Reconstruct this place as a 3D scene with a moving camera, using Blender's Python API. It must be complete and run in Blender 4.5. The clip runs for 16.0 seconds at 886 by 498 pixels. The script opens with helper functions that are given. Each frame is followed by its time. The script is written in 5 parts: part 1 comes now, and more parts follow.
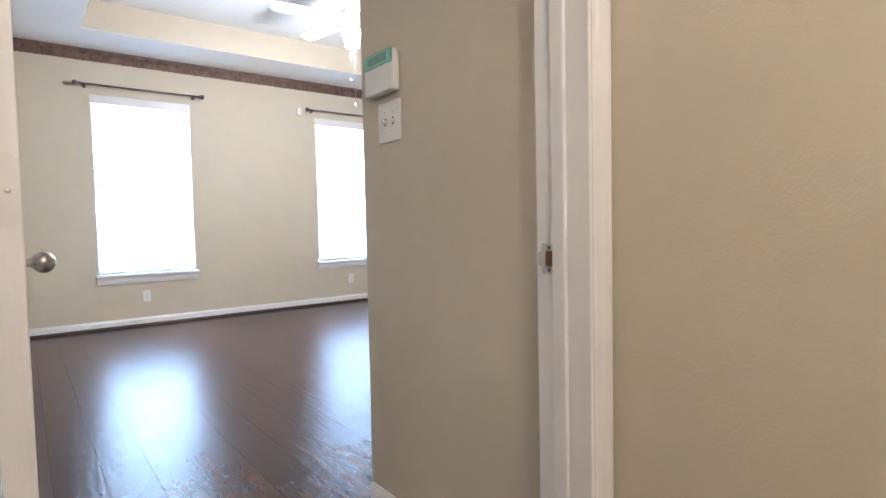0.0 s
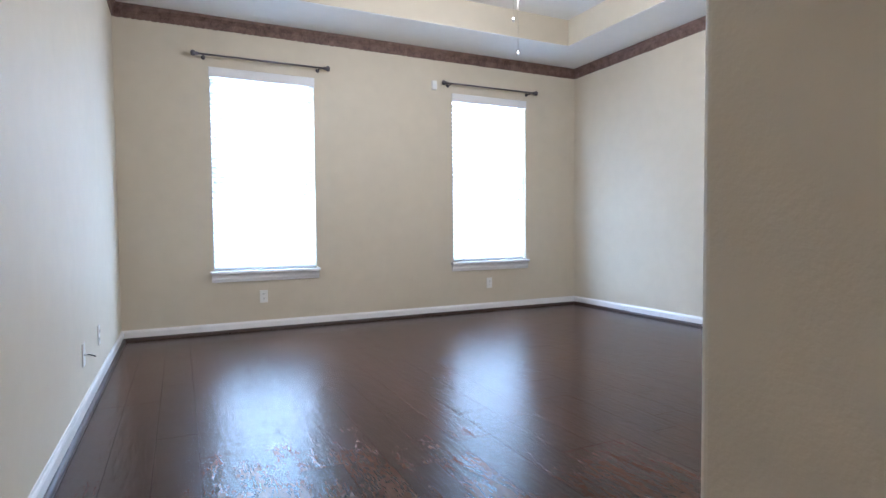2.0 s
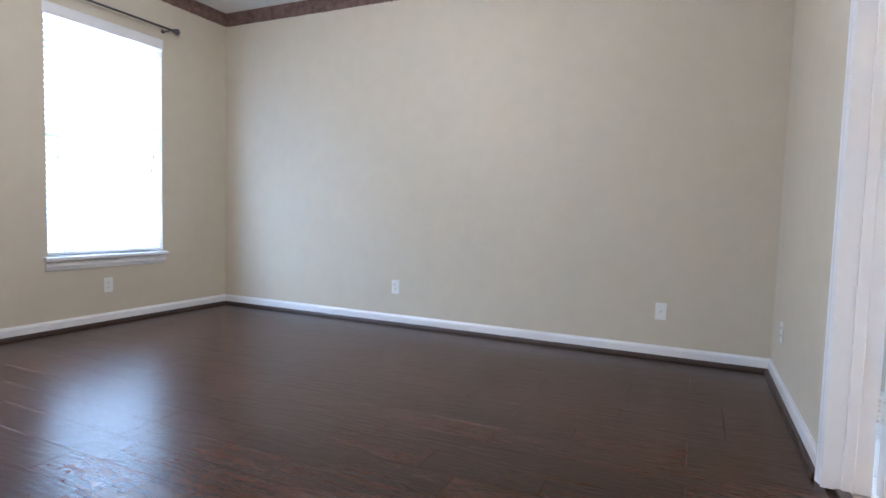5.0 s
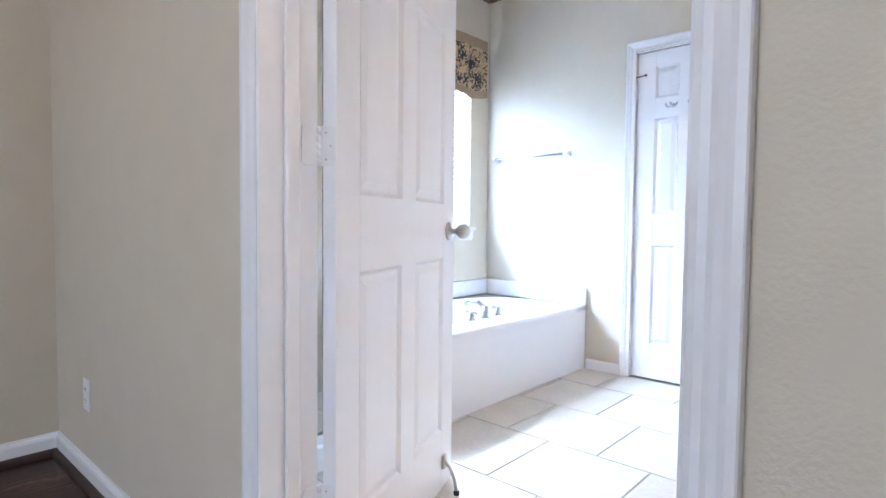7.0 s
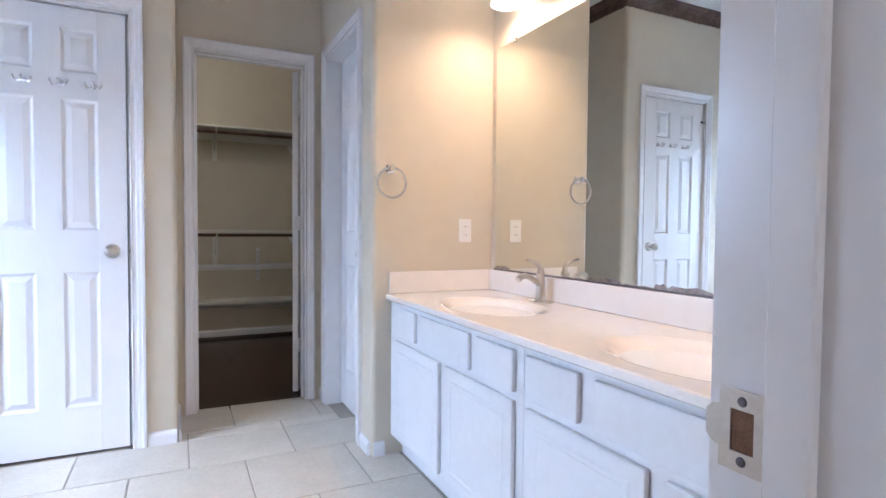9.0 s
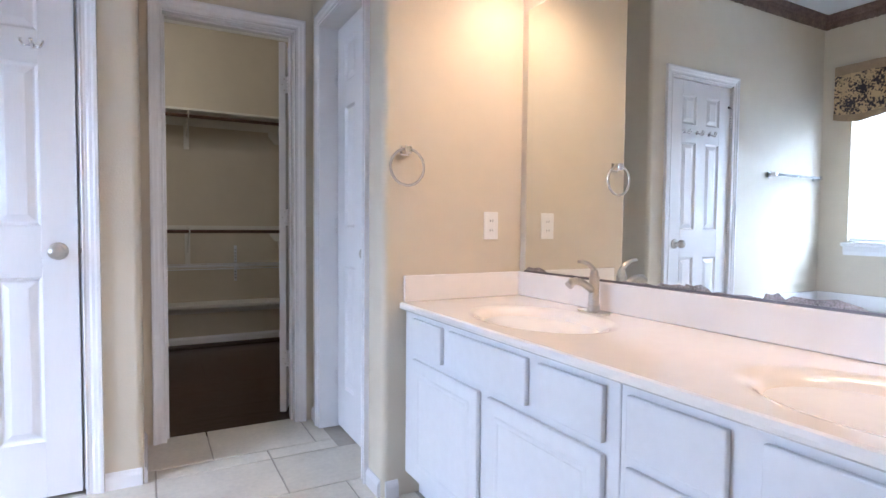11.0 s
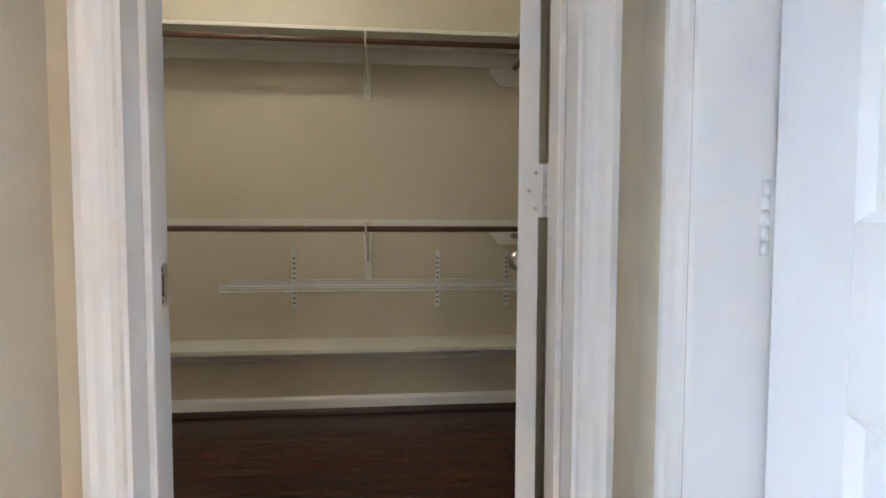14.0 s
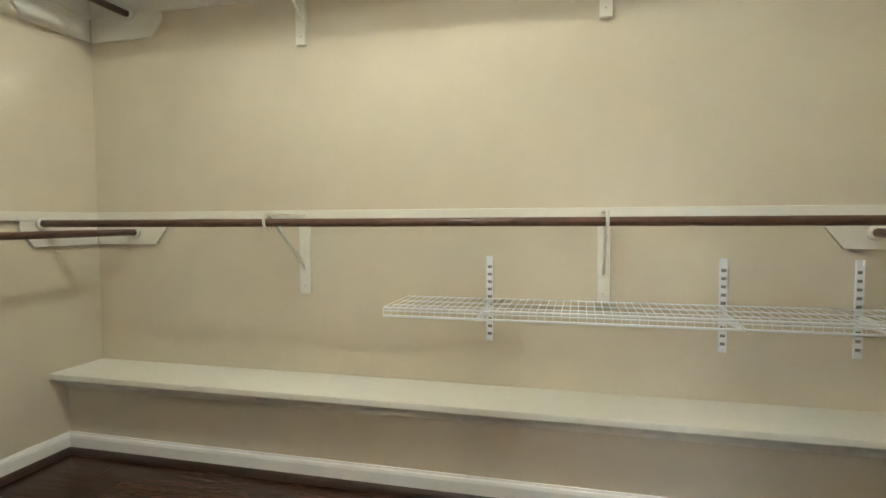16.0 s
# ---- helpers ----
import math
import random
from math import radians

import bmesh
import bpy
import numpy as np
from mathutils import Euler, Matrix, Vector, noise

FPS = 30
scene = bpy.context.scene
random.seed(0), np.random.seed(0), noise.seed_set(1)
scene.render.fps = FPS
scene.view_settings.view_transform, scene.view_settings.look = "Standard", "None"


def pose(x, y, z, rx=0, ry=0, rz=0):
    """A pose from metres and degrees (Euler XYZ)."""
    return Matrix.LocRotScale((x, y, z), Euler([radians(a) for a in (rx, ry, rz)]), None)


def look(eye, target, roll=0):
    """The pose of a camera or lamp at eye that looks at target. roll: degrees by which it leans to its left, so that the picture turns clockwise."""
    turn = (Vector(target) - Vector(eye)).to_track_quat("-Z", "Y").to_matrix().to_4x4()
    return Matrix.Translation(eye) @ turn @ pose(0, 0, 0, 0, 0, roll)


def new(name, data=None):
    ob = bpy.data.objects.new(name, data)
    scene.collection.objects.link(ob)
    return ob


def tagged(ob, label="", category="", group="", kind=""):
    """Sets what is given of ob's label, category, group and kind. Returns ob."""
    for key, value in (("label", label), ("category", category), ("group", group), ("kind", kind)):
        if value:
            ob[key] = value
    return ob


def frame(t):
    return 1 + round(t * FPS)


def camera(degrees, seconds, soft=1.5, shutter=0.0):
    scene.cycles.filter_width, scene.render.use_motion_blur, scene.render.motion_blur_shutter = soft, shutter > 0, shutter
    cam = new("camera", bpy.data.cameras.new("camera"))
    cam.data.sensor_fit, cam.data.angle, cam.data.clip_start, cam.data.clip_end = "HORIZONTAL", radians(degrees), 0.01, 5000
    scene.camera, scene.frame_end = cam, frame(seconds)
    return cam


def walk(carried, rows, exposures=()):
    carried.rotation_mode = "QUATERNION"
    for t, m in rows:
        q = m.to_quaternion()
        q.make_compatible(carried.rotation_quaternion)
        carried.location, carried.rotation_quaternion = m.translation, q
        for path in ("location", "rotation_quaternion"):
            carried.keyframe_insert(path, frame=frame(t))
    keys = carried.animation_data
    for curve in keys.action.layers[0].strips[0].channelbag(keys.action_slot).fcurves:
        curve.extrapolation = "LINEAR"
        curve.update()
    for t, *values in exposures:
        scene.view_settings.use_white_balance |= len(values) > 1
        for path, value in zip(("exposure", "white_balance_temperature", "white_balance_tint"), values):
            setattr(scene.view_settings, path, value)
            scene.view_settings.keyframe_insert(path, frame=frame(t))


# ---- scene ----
PATH = [
    (0, (0.105, -1.732, 0.991), (1.328, -0.152, 0.897), -1.2),
    (0.5, (0.316, -1.485, 1.022), (1.169, 0.322, 0.935), -1.0),
    (1, (0.408, -1.191, 0.994), (1.150, 0.665, 0.910), -0.8),
    (1.5, (0.452, -0.863, 0.991), (1.225, 0.980, 0.907), -0.6),
    (2, (0.445, -0.562, 0.918), (1.312, 1.238, 0.838), -0.5),
    (2.5, (0.388, -0.306, 0.931), (1.425, 1.402, 0.838), -0.2),
    (3, (0.372, -0.167, 0.940), (1.574, 1.429, 0.847), -0.1),
    (3.2, (0.363, -0.120, 0.940), (1.585, 1.460, 0.848), -0.1),
    (5.3, (0.921, 0.541, 0.936), (2.848, 1.064, 0.815), 1.7),
    (5.5, (1.065, 0.584, 0.932), (3.043, 0.863, 0.822), 1.6),
    (6, (1.398, 0.653, 0.929), (3.371, 0.336, 0.839), 1.6),
    (6.5, (1.701, 0.684, 0.966), (3.444, -0.293, 0.872), 1.3),
    (7, (1.986, 0.605, 0.968), (3.319, -0.883, 0.874), 0.6),
    (7.5, (2.212, 0.533, 0.995), (3.071, -1.272, 0.909), -0.2),
    (8, (2.371, 0.435, 1.034), (2.571, -1.553, 0.939), 0.4),
    (8.5, (2.473, 0.315, 1.069), (2.031, -1.632, 0.949), 0.3),
    (9, (2.581, 0.175, 1.055), (1.709, -1.623, 0.983), 0.5),
    (9.2, (2.602, 0.131, 1.073), (1.641, -1.622, 0.997), 0.6),
    (11.3, (2.535, -0.454, 1.044), (1.593, -2.216, 0.957), 0.4),
    (11.5, (2.511, -0.577, 1.054), (1.670, -2.389, 0.961), 0.4),
    (12, (2.394, -0.906, 1.036), (1.738, -2.793, 0.936), 0.6),
    (12.5, (2.238, -1.262, 1.059), (1.822, -3.215, 0.952), 0.5),
    (13, (2.186, -1.633, 1.055), (1.907, -3.610, 0.941), 0.4),
    (13.5, (2.142, -2.035, 1.038), (1.917, -4.019, 0.925), 0.1),
    (14, (2.151, -2.433, 1.037), (1.948, -4.419, 0.927), 0.2),
    (14.5, (2.152, -2.875, 1.033), (1.948, -4.861, 0.915), -0.2),
    (15, (2.130, -3.174, 1.025), (1.887, -5.155, 0.908), -0.1),
    (15.5, (2.163, -3.385, 1.010), (2.160, -5.381, 0.895), -0.2),
    (16, (2.333, -3.509, 0.991), (2.825, -5.445, 0.885), -0.3),
]
cam = camera(78.0, 16.0)
walk(cam, [(t, look(eye, target, roll)) for t, eye, target, roll in PATH],
     exposures=[(0, 1.25, 5400, 12), (1, 0.9, 5350, 12), (2, 0.75, 5300, 12), (3, 0.45, 5250, 12), (5.3, 0.7, 5350, 13), (6, 0.8, 5400, 13), (7, 0.5, 5450, 15), (8, 0.2, 5550, 17), (9, 0.12, 5650, 19), (11.5, 0.06, 5900, 21), (12.5, 0.18, 6100, 22), (13.5, 0.7, 6050, 17), (14.5, 1.1, 6350, 9), (15.5, 1.95, 5950, 7), (16, 2.05, 5900, 5)])

# ---- world and large lights ----
world = bpy.data.worlds.new("sky")
world.use_nodes = True
scene.world = world
wn = world.node_tree.nodes
sky = wn.new("ShaderNodeTexSky")
sky.sky_type, sky.sun_disc = 'NISHITA', False
sky.sun_elevation, sky.sun_rotation = radians(48), radians(120)
wn["Background"].inputs["Strength"].default_value = 0.12
world.node_tree.links.new(sky.outputs["Color"], wn["Background"].inputs["Color"])


def lamp(name, kind, m, power, color, **more):
    data = bpy.data.lights.new(name, kind)
    data.energy, data.color = power, color
    for key, value in more.items():
        if key == "size":
            data.size = value
        elif key == "size_y":
            data.shape, data.size_y = 'RECTANGLE', value
        elif key == "radius":
            data.shadow_soft_size = value
        elif key == "angle":
            data.angle = value
        elif key == "spread":
            data.spread = value
    ob = new(name, data)
    ob.matrix_world = m
    return ob


# daylight
lamp("sun", 'SUN', pose(0, 0, 8, 42, 0, 60), 2.5, (1.0, 0.95, 0.88), angle=radians(0.6))
DAY = (0.66, 0.83, 1.0)
WIN = {"window_1": (0.712, 1.606), "window_2": (3.053, 3.968)}
SILL, HEAD = 0.548, 2.305
N, E = 4.598, 4.660
for key in WIN:
    a, b = WIN[key]
    lamp("daylight", 'AREA', pose((a + b) / 2, N + 0.125, (SILL + HEAD) / 2, -90, 0, 0), 55, DAY, size=b - a - 0.04, size_y=HEAD - SILL - 0.04)
lamp("daylight", 'AREA', pose(4.67, -1.98, 1.497, 90, 0, 90), 195, DAY, size=1.12, size_y=1.08)
# ceiling lamp of the closet, out of view
lamp("closet_bulb", 'POINT', pose(2.9, -4.36, 2.5), 13, (1.0, 0.94, 0.74), radius=0.09)
# added fill light that brightens the hallway; no lamp is known there
lamp("hall_fill", 'POINT', pose(0.2, -2.5, 2.4), 26, (1.0, 0.82, 0.60), radius=0.10)


# ---- materials ----
def rgb(c):
    return (c[0], c[1], c[2], 1)


def material(name, color, rough=0.5, metal=0.0, vary=0.08, scale=6.0, bump=0.0, bump_scale=80.0, stretch=(1, 1, 1), per_object=0.0, second=None, coat=0.0, translucent=0.0, placed=False):
    m = bpy.data.materials.new(name)
    m.use_nodes = True
    nt = m.node_tree
    n, l = nt.nodes, nt.links
    b = n["Principled BSDF"]
    b.inputs["Roughness"].default_value, b.inputs["Metallic"].default_value = rough, metal
    b.inputs["Coat Weight"].default_value = coat
    b.inputs["Coat Roughness"].default_value = 0.12
    tc, mp = n.new("ShaderNodeTexCoord"), n.new("ShaderNodeMapping")
    mp.inputs["Scale"].default_value = stretch
    geo = n.new("ShaderNodeNewGeometry")
    l.new(geo.outputs["Position"] if placed else tc.outputs["Object"], mp.inputs["Vector"])
    big, fine = n.new("ShaderNodeTexNoise"), n.new("ShaderNodeTexNoise")
    big.inputs["Scale"].default_value, fine.inputs["Scale"].default_value = scale, scale * 7
    big.inputs["Detail"].default_value, fine.inputs["Detail"].default_value = 4, 3
    l.new(mp.outputs["Vector"], big.inputs["Vector"])
    l.new(mp.outputs["Vector"], fine.inputs["Vector"])
    add = n.new("ShaderNodeMath")
    add.operation = 'ADD'
    half = n.new("ShaderNodeMath")
    half.operation = 'MULTIPLY'
    half.inputs[1].default_value = 0.5
    l.new(big.outputs["Fac"], add.inputs[0])
    l.new(fine.outputs["Fac"], add.inputs[1])
    l.new(add.outputs[0], half.inputs[0])
    ramp = n.new("ShaderNodeValToRGB")
    lo = [max(0, v * (1 - vary)) for v in color]
    hi = [min(1, v * (1 + vary)) for v in (second or color)]
    ramp.color_ramp.elements[0].color, ramp.color_ramp.elements[1].color = rgb(lo), rgb(hi)
    ramp.color_ramp.elements[0].position, ramp.color_ramp.elements[1].position = 0.32, 0.68
    l.new(half.outputs[0], ramp.inputs["Fac"])
    out = ramp.outputs["Color"]
    if per_object:
        info, mr = n.new("ShaderNodeObjectInfo"), n.new("ShaderNodeMapRange")
        mr.inputs["To Min"].default_value, mr.inputs["To Max"].default_value = 1 - per_object, 1 + per_object
        hsv = n.new("ShaderNodeHueSaturation")
        l.new(info.outputs["Random"], mr.inputs["Value"])
        l.new(mr.outputs["Result"], hsv.inputs["Value"])
        l.new(out, hsv.inputs["Color"])
        out = hsv.outputs["Color"]
    l.new(out, b.inputs["Base Color"])
    if bump:
        tex, bp = n.new("ShaderNodeTexNoise"), n.new("ShaderNodeBump")
        tex.inputs["Scale"].default_value, tex.inputs["Detail"].default_value = bump_scale, 3
        bp.inputs["Strength"].default_value, bp.inputs["Distance"].default_value = bump, 0.004
        l.new(mp.outputs["Vector"], tex.inputs["Vector"])
        l.new(tex.outputs["Fac"], bp.inputs["Height"])
        l.new(bp.outputs["Normal"], b.inputs["Normal"])
    if translucent:
        tr, mix = n.new("ShaderNodeBsdfTranslucent"), n.new("ShaderNodeMixShader")
        tr.inputs["Color"].default_value = rgb(color)
        mix.inputs["Fac"].default_value = translucent
        l.new(b.outputs[0], mix.inputs[1])
        l.new(tr.outputs[0], mix.inputs[2])
        l.new(mix.outputs[0], n["Material Output"].inputs["Surface"])
    return m


def glowing(name, color, strength):
    m = bpy.data.materials.new(name)
    m.use_nodes = True
    b = m.node_tree.nodes["Principled BSDF"]
    b.inputs["Base Color"].default_value, b.inputs["Emission Color"].default_value = rgb(color), rgb(color)
    b.inputs["Emission Strength"].default_value = strength
    return m


def glass(name, color=(0.95, 0.98, 1.0), rough=0.0):
    m = bpy.data.materials.new(name)
    m.use_nodes = True
    b = m.node_tree.nodes["Principled BSDF"]
    b.inputs["Base Color"].default_value, b.inputs["Roughness"].default_value = rgb(color), rough
    b.inputs["Transmission Weight"].default_value, b.inputs["IOR"].default_value = 1.0, 1.45
    return m


PAINT = material("wall_paint", (0.61, 0.545, 0.437), 0.62, vary=0.035, scale=1.2, bump=0.22, bump_scale=150)
CEIL = material("ceiling_paint", (0.82, 0.82, 0.81), 0.75, vary=0.02, scale=1.5, bump=0.4, bump_scale=90)
WHITE = material("white_gloss_paint", (0.80, 0.79, 0.80), 0.24, vary=0.02, scale=4, bump=0.03, bump_scale=30)
CABINET = material("cabinet_paint", (0.78, 0.79, 0.82), 0.36, vary=0.03, scale=5, bump=0.08, bump_scale=50)
GRAINED = material("white_grained_door_paint", (0.80, 0.795, 0.81), 0.28, vary=0.015, scale=4, bump=0.10, bump_scale=26, stretch=(6, 6, 0.7))
PLANK = material("dark_scraped_wood", (0.036, 0.017, 0.0125), 0.26, vary=0.40, scale=3.0, bump=0.42, bump_scale=6, stretch=(7, 1.2, 1), per_object=0.28, second=(0.056, 0.0245, 0.016), placed=True)
PLANK_X = material("dark_scraped_wood_across", (0.036, 0.017, 0.0125), 0.26, vary=0.40, scale=3.0, bump=0.42, bump_scale=6, stretch=(1.2, 7, 1), per_object=0.28, second=(0.056, 0.0245, 0.016), placed=True)
for wood in (PLANK, PLANK_X):
    # hand-scraped ripples across each board
    n, l = wood.node_tree.nodes, wood.node_tree.links
    place, turn = n.new('ShaderNodeNewGeometry'), n.new('ShaderNodeMapping')
    turn.inputs['Scale'].default_value = (5, 55, 1) if wood == PLANK else (55, 5, 1)
    wave, dent = n.new('ShaderNodeTexNoise'), n.new('ShaderNodeBump')
    wave.inputs['Scale'].default_value, wave.inputs['Detail'].default_value = 1.0, 1.5
    dent.inputs['Strength'].default_value, dent.inputs['Distance'].default_value = 0.06, 0.004
    l.new(place.outputs['Position'], turn.inputs['Vector'])
    l.new(turn.outputs['Vector'], wave.inputs['Vector'])
    l.new(wave.outputs['Fac'], dent.inputs['Height'])
    l.new(n['Bump'].outputs['Normal'], dent.inputs['Normal'])
    l.new(dent.outputs['Normal'], n['Principled BSDF'].inputs['Normal'])
    wood.node_tree.nodes["Principled BSDF"].inputs["Specular IOR Level"].default_value = 0.25
SHOE = material("dark_shoe_moulding", (0.035, 0.020, 0.016), 0.4, vary=0.3, scale=8)
BORDER = material("brown_border", (0.115, 0.060, 0.048), 0.6, vary=0.5, scale=18, second=(0.17, 0.105, 0.085))
TILE = material("beige_floor_tile", (0.60, 0.55, 0.47), 0.38, vary=0.10, scale=7, bump=0.12, bump_scale=24, per_object=0.05, placed=True)
GROUT = material("grout", (0.40, 0.36, 0.31), 0.9, vary=0.12, scale=20)
MARBLE = material("cultured_marble", (0.86, 0.82, 0.79), 0.12, vary=0.03, scale=2.5, coat=0.6)
TUB = material("tub_acrylic", (0.84, 0.84, 0.85), 0.12, vary=0.015, scale=2, coat=0.5)
NICKEL = material("brushed_nickel", (0.55, 0.52, 0.48), 0.28, 1.0, vary=0.08, scale=30)
CHROME = material("chrome", (0.80, 0.81, 0.83), 0.06, 1.0, vary=0.02, scale=10)
PEWTER = material("dark_pewter_rod", (0.16, 0.15, 0.17), 0.35, 1.0, vary=0.2, scale=20)
PLASTIC = material("white_plastic", (0.80, 0.79, 0.77), 0.35, vary=0.015, scale=8)
SLOT = material("dark_slot", (0.02, 0.02, 0.02), 0.6, vary=0.1, scale=30)
RODWOOD = material("brown_hanging_rod", (0.12, 0.062, 0.043), 0.38, vary=0.3, scale=5, stretch=(1, 1, 1))
SLAT = material("blind_slat", (0.86, 0.87, 0.88), 0.45, vary=0.02, scale=6, translucent=0.45)
MIRROR = bpy.data.materials.new("mirror_silver")
MIRROR.use_nodes = True
MIRROR.node_tree.nodes["Principled BSDF"].inputs["Base Color"].default_value = (0.86, 0.89, 0.87, 1)
MIRROR.node_tree.nodes["Principled BSDF"].inputs["Metallic"].default_value = 1.0
MIRROR.node_tree.nodes["Principled BSDF"].inputs["Roughness"].default_value = 0.0
GLASS = glass("clear_glass")


# ---- mesh helpers ----
def box(bm, x0, x1, y0, y1, z0, z1, bevel=0.0, seg=1):
    v = [bm.verts.new((x, y, z)) for x in (x0, x1) for y in (y0, y1) for z in (z0, z1)]
    f = [bm.faces.new([v[i] for i in q]) for q in ((0, 1, 3, 2), (4, 6, 7, 5), (0, 4, 5, 1), (2, 3, 7, 6), (0, 2, 6, 4), (1, 5, 7, 3))]
    if bevel:
        edges = list({e for face in f for e in face.edges})
        bmesh.ops.bevel(bm, geom=edges, offset=bevel, segments=seg, affect='EDGES', profile=0.5)
    return bm


def prism(bm, outline, m, depth):
    """A closed outline in the plane of m's x and y, made depth thick along its z."""
    lower = [bm.verts.new(m @ Vector((u, v, 0))) for u, v in outline]
    upper = [bm.verts.new(m @ Vector((u, v, depth))) for u, v in outline]
    k = len(outline)
    bm.faces.new(lower[::-1])
    bm.faces.new(upper)
    for i in range(k):
        bm.faces.new((lower[i], lower[(i + 1) % k], upper[(i + 1) % k], upper[i]))
    return bm


def turned(bm, outline, m=Matrix(), steps=20):
    """A lathe shape about m's z axis: outline of (radius, height)."""
    rings = []
    for r, h in outline:
        if r < 1e-5:
            rings.append([bm.verts.new(m @ Vector((0, 0, h)))])
        else:
            rings.append([bm.verts.new(m @ Vector((r * math.cos(2 * math.pi * i / steps), r * math.sin(2 * math.pi * i / steps), h))) for i in range(steps)])
    for a, b in zip(rings, rings[1:]):
        for i in range(steps):
            j = (i + 1) % steps
            if len(a) == 1 and len(b) == 1:
                continue
            if len(a) == 1:
                bm.faces.new((a[0], b[i], b[j]))
            elif len(b) == 1:
                bm.faces.new((a[i], a[j], b[0]))
            else:
                bm.faces.new((a[i], a[j], b[j], b[i]))
    for face in bm.faces:
        face.smooth = True
    return bm


def tube(bm, points, radius, steps=10, closed=False):
    """A round bar along points; radius is one number or one for each point."""
    pts = [Vector(p) for p in points]
    k = len(pts)
    rad = radius if isinstance(radius, (list, tuple)) else [radius] * k
    rings, side = [], None
    for i, p in enumerate(pts):
        if closed:
            d = (pts[(i + 1) % k] - pts[i - 1]).normalized()
        else:
            d = (pts[min(i + 1, k - 1)] - pts[max(i - 1, 0)]).normalized()
        if side is None:
            side = d.orthogonal().normalized()
        side = (side - d * side.dot(d)).normalized()
        up = d.cross(side)
        rings.append([bm.verts.new(p + rad[i] * (math.cos(2 * math.pi * j / steps) * side + math.sin(2 * math.pi * j / steps) * up)) for j in range(steps)])
    for i in range(k if closed else k - 1):
        a, b = rings[i], rings[(i + 1) % k]
        shift = 0
        if closed and i == k - 1:
            shift = min(range(steps), key=lambda s: (a[0].co - b[s].co).length)
        for j in range(steps):
            face = bm.faces.new((a[j], a[(j + 1) % steps], b[(j + 1 + shift) % steps], b[(j + shift) % steps]))
            face.smooth = True
    if not closed:
        bm.faces.new(rings[0][::-1])
        bm.faces.new(rings[-1])
    return bm


def mesh_of(bm, name, mat):
    bmesh.ops.recalc_face_normals(bm, faces=bm.faces)
    data = bpy.data.meshes.new(name)
    bm.to_mesh(data)
    bm.free()
    data.materials.append(mat)
    return data


def part(name, bm, mat, parent, label="", m=None):
    ob = new(name, mesh_of(bm, name, mat))
    ob.parent = parent
    if m is not None:
        ob.matrix_basis = m
    return tagged(ob, label)


def whole(name, bm, mat, label, category="", group="", kind=""):
    return tagged(new(name, mesh_of(bm, name, mat)), label, category, group, kind)


def thing(name, m, label, category, group="", kind=""):
    ob = new(name)
    ob.empty_display_size = 0.05
    ob.matrix_basis = m
    return tagged(ob, label, category, group, kind)


def structure(name, boxes, mat, label, bevel=0.0, seg=1):
    bm = bmesh.new()
    for b in boxes:
        box(bm, *b, bevel=bevel, seg=seg)
    return whole(name, bm, mat, label, kind="structure")


# ---- large structure ----
TOP = 3.10     # top of the walls
CEILING = 2.742
(a1, b1), (a2, b2) = WIN["window_1"], WIN["window_2"]
structure("wall_north", [(-0.12, a1, N, N + 0.14, 0, TOP), (b1, a2, N, N + 0.14, 0, TOP), (b2, E, N, N + 0.14, 0, TOP),
                         (a1, b1, N, N + 0.14, 0, SILL), (a2, b2, N, N + 0.14, 0, SILL), (a1, b1, N, N + 0.14, HEAD, TOP), (a2, b2, N, N + 0.14, HEAD, TOP)],
          PAINT, "beige painted bedroom wall with two tall windows")
structure("wall_west", [(-0.12, 0, -0.92, N, 0, TOP)], PAINT, "beige painted bedroom side wall with outlets")
structure("wall_east", [(E, E + 0.12, 0, N + 0.14, 0, TOP)], PAINT, "beige painted plain bedroom wall with two outlets")
ST = 0.125   # thickness of the wall to the bathroom
DL, DR, DH = 2.160, 3.055, 2.055   # rough opening of the bathroom door
structure("wall_south", [(1.154, DL, -ST, 0, 0, TOP), (DR, 4.78, -ST, 0, 0, TOP), (DL, DR, -ST, 0, DH, TOP)], PAINT, "beige painted wall between bedroom and bathroom")
KW = 1.050
KY = -0.065
bm = bmesh.new()
box(bm, KW, 1.154, -0.98, KY, 0, TOP)
round_edges = [e for e in bm.edges if abs(e.verts[0].co.x - KW) < 1e-4 and abs(e.verts[1].co.x - KW) < 1e-4 and abs(e.verts[0].co.y - KY) < 1e-4 and abs(e.verts[1].co.y - KY) < 1e-4]
bmesh.ops.bevel(bm, geom=round_edges, offset=0.02, segments=5, affect='EDGES', profile=0.5)
whole("wall_entry", bm, PAINT, "beige painted entry wall with rounded corner and keypad", kind="structure")
EL, ER = 0.045, 1.023   # rough opening of the entry door
structure("wall_entry_door", [(-0.12, EL, -1.04, -0.92, 0, TOP), (ER, KW, -1.04, -0.92, 0, TOP), (KW, 1.068, -1.04, -0.98, 0, TOP), (EL, ER, -1.04, -0.92, 2.055, TOP)], PAINT, "beige painted wall around the bedroom doorway")
structure("wall_hall_east", [(1.068, 1.154, -3.3, -0.98, 0, TOP)], PAINT, "beige painted hallway wall beside the doorway")
structure("wall_hall_west", [(-1.3, -1.2, -3.3, -1.04, 0, TOP)], PAINT, "beige painted hallway wall")
structure("wall_hall_south", [(-1.3, 1.154, -3.4, -3.3, 0, TOP)], PAINT, "beige painted hallway end wall")
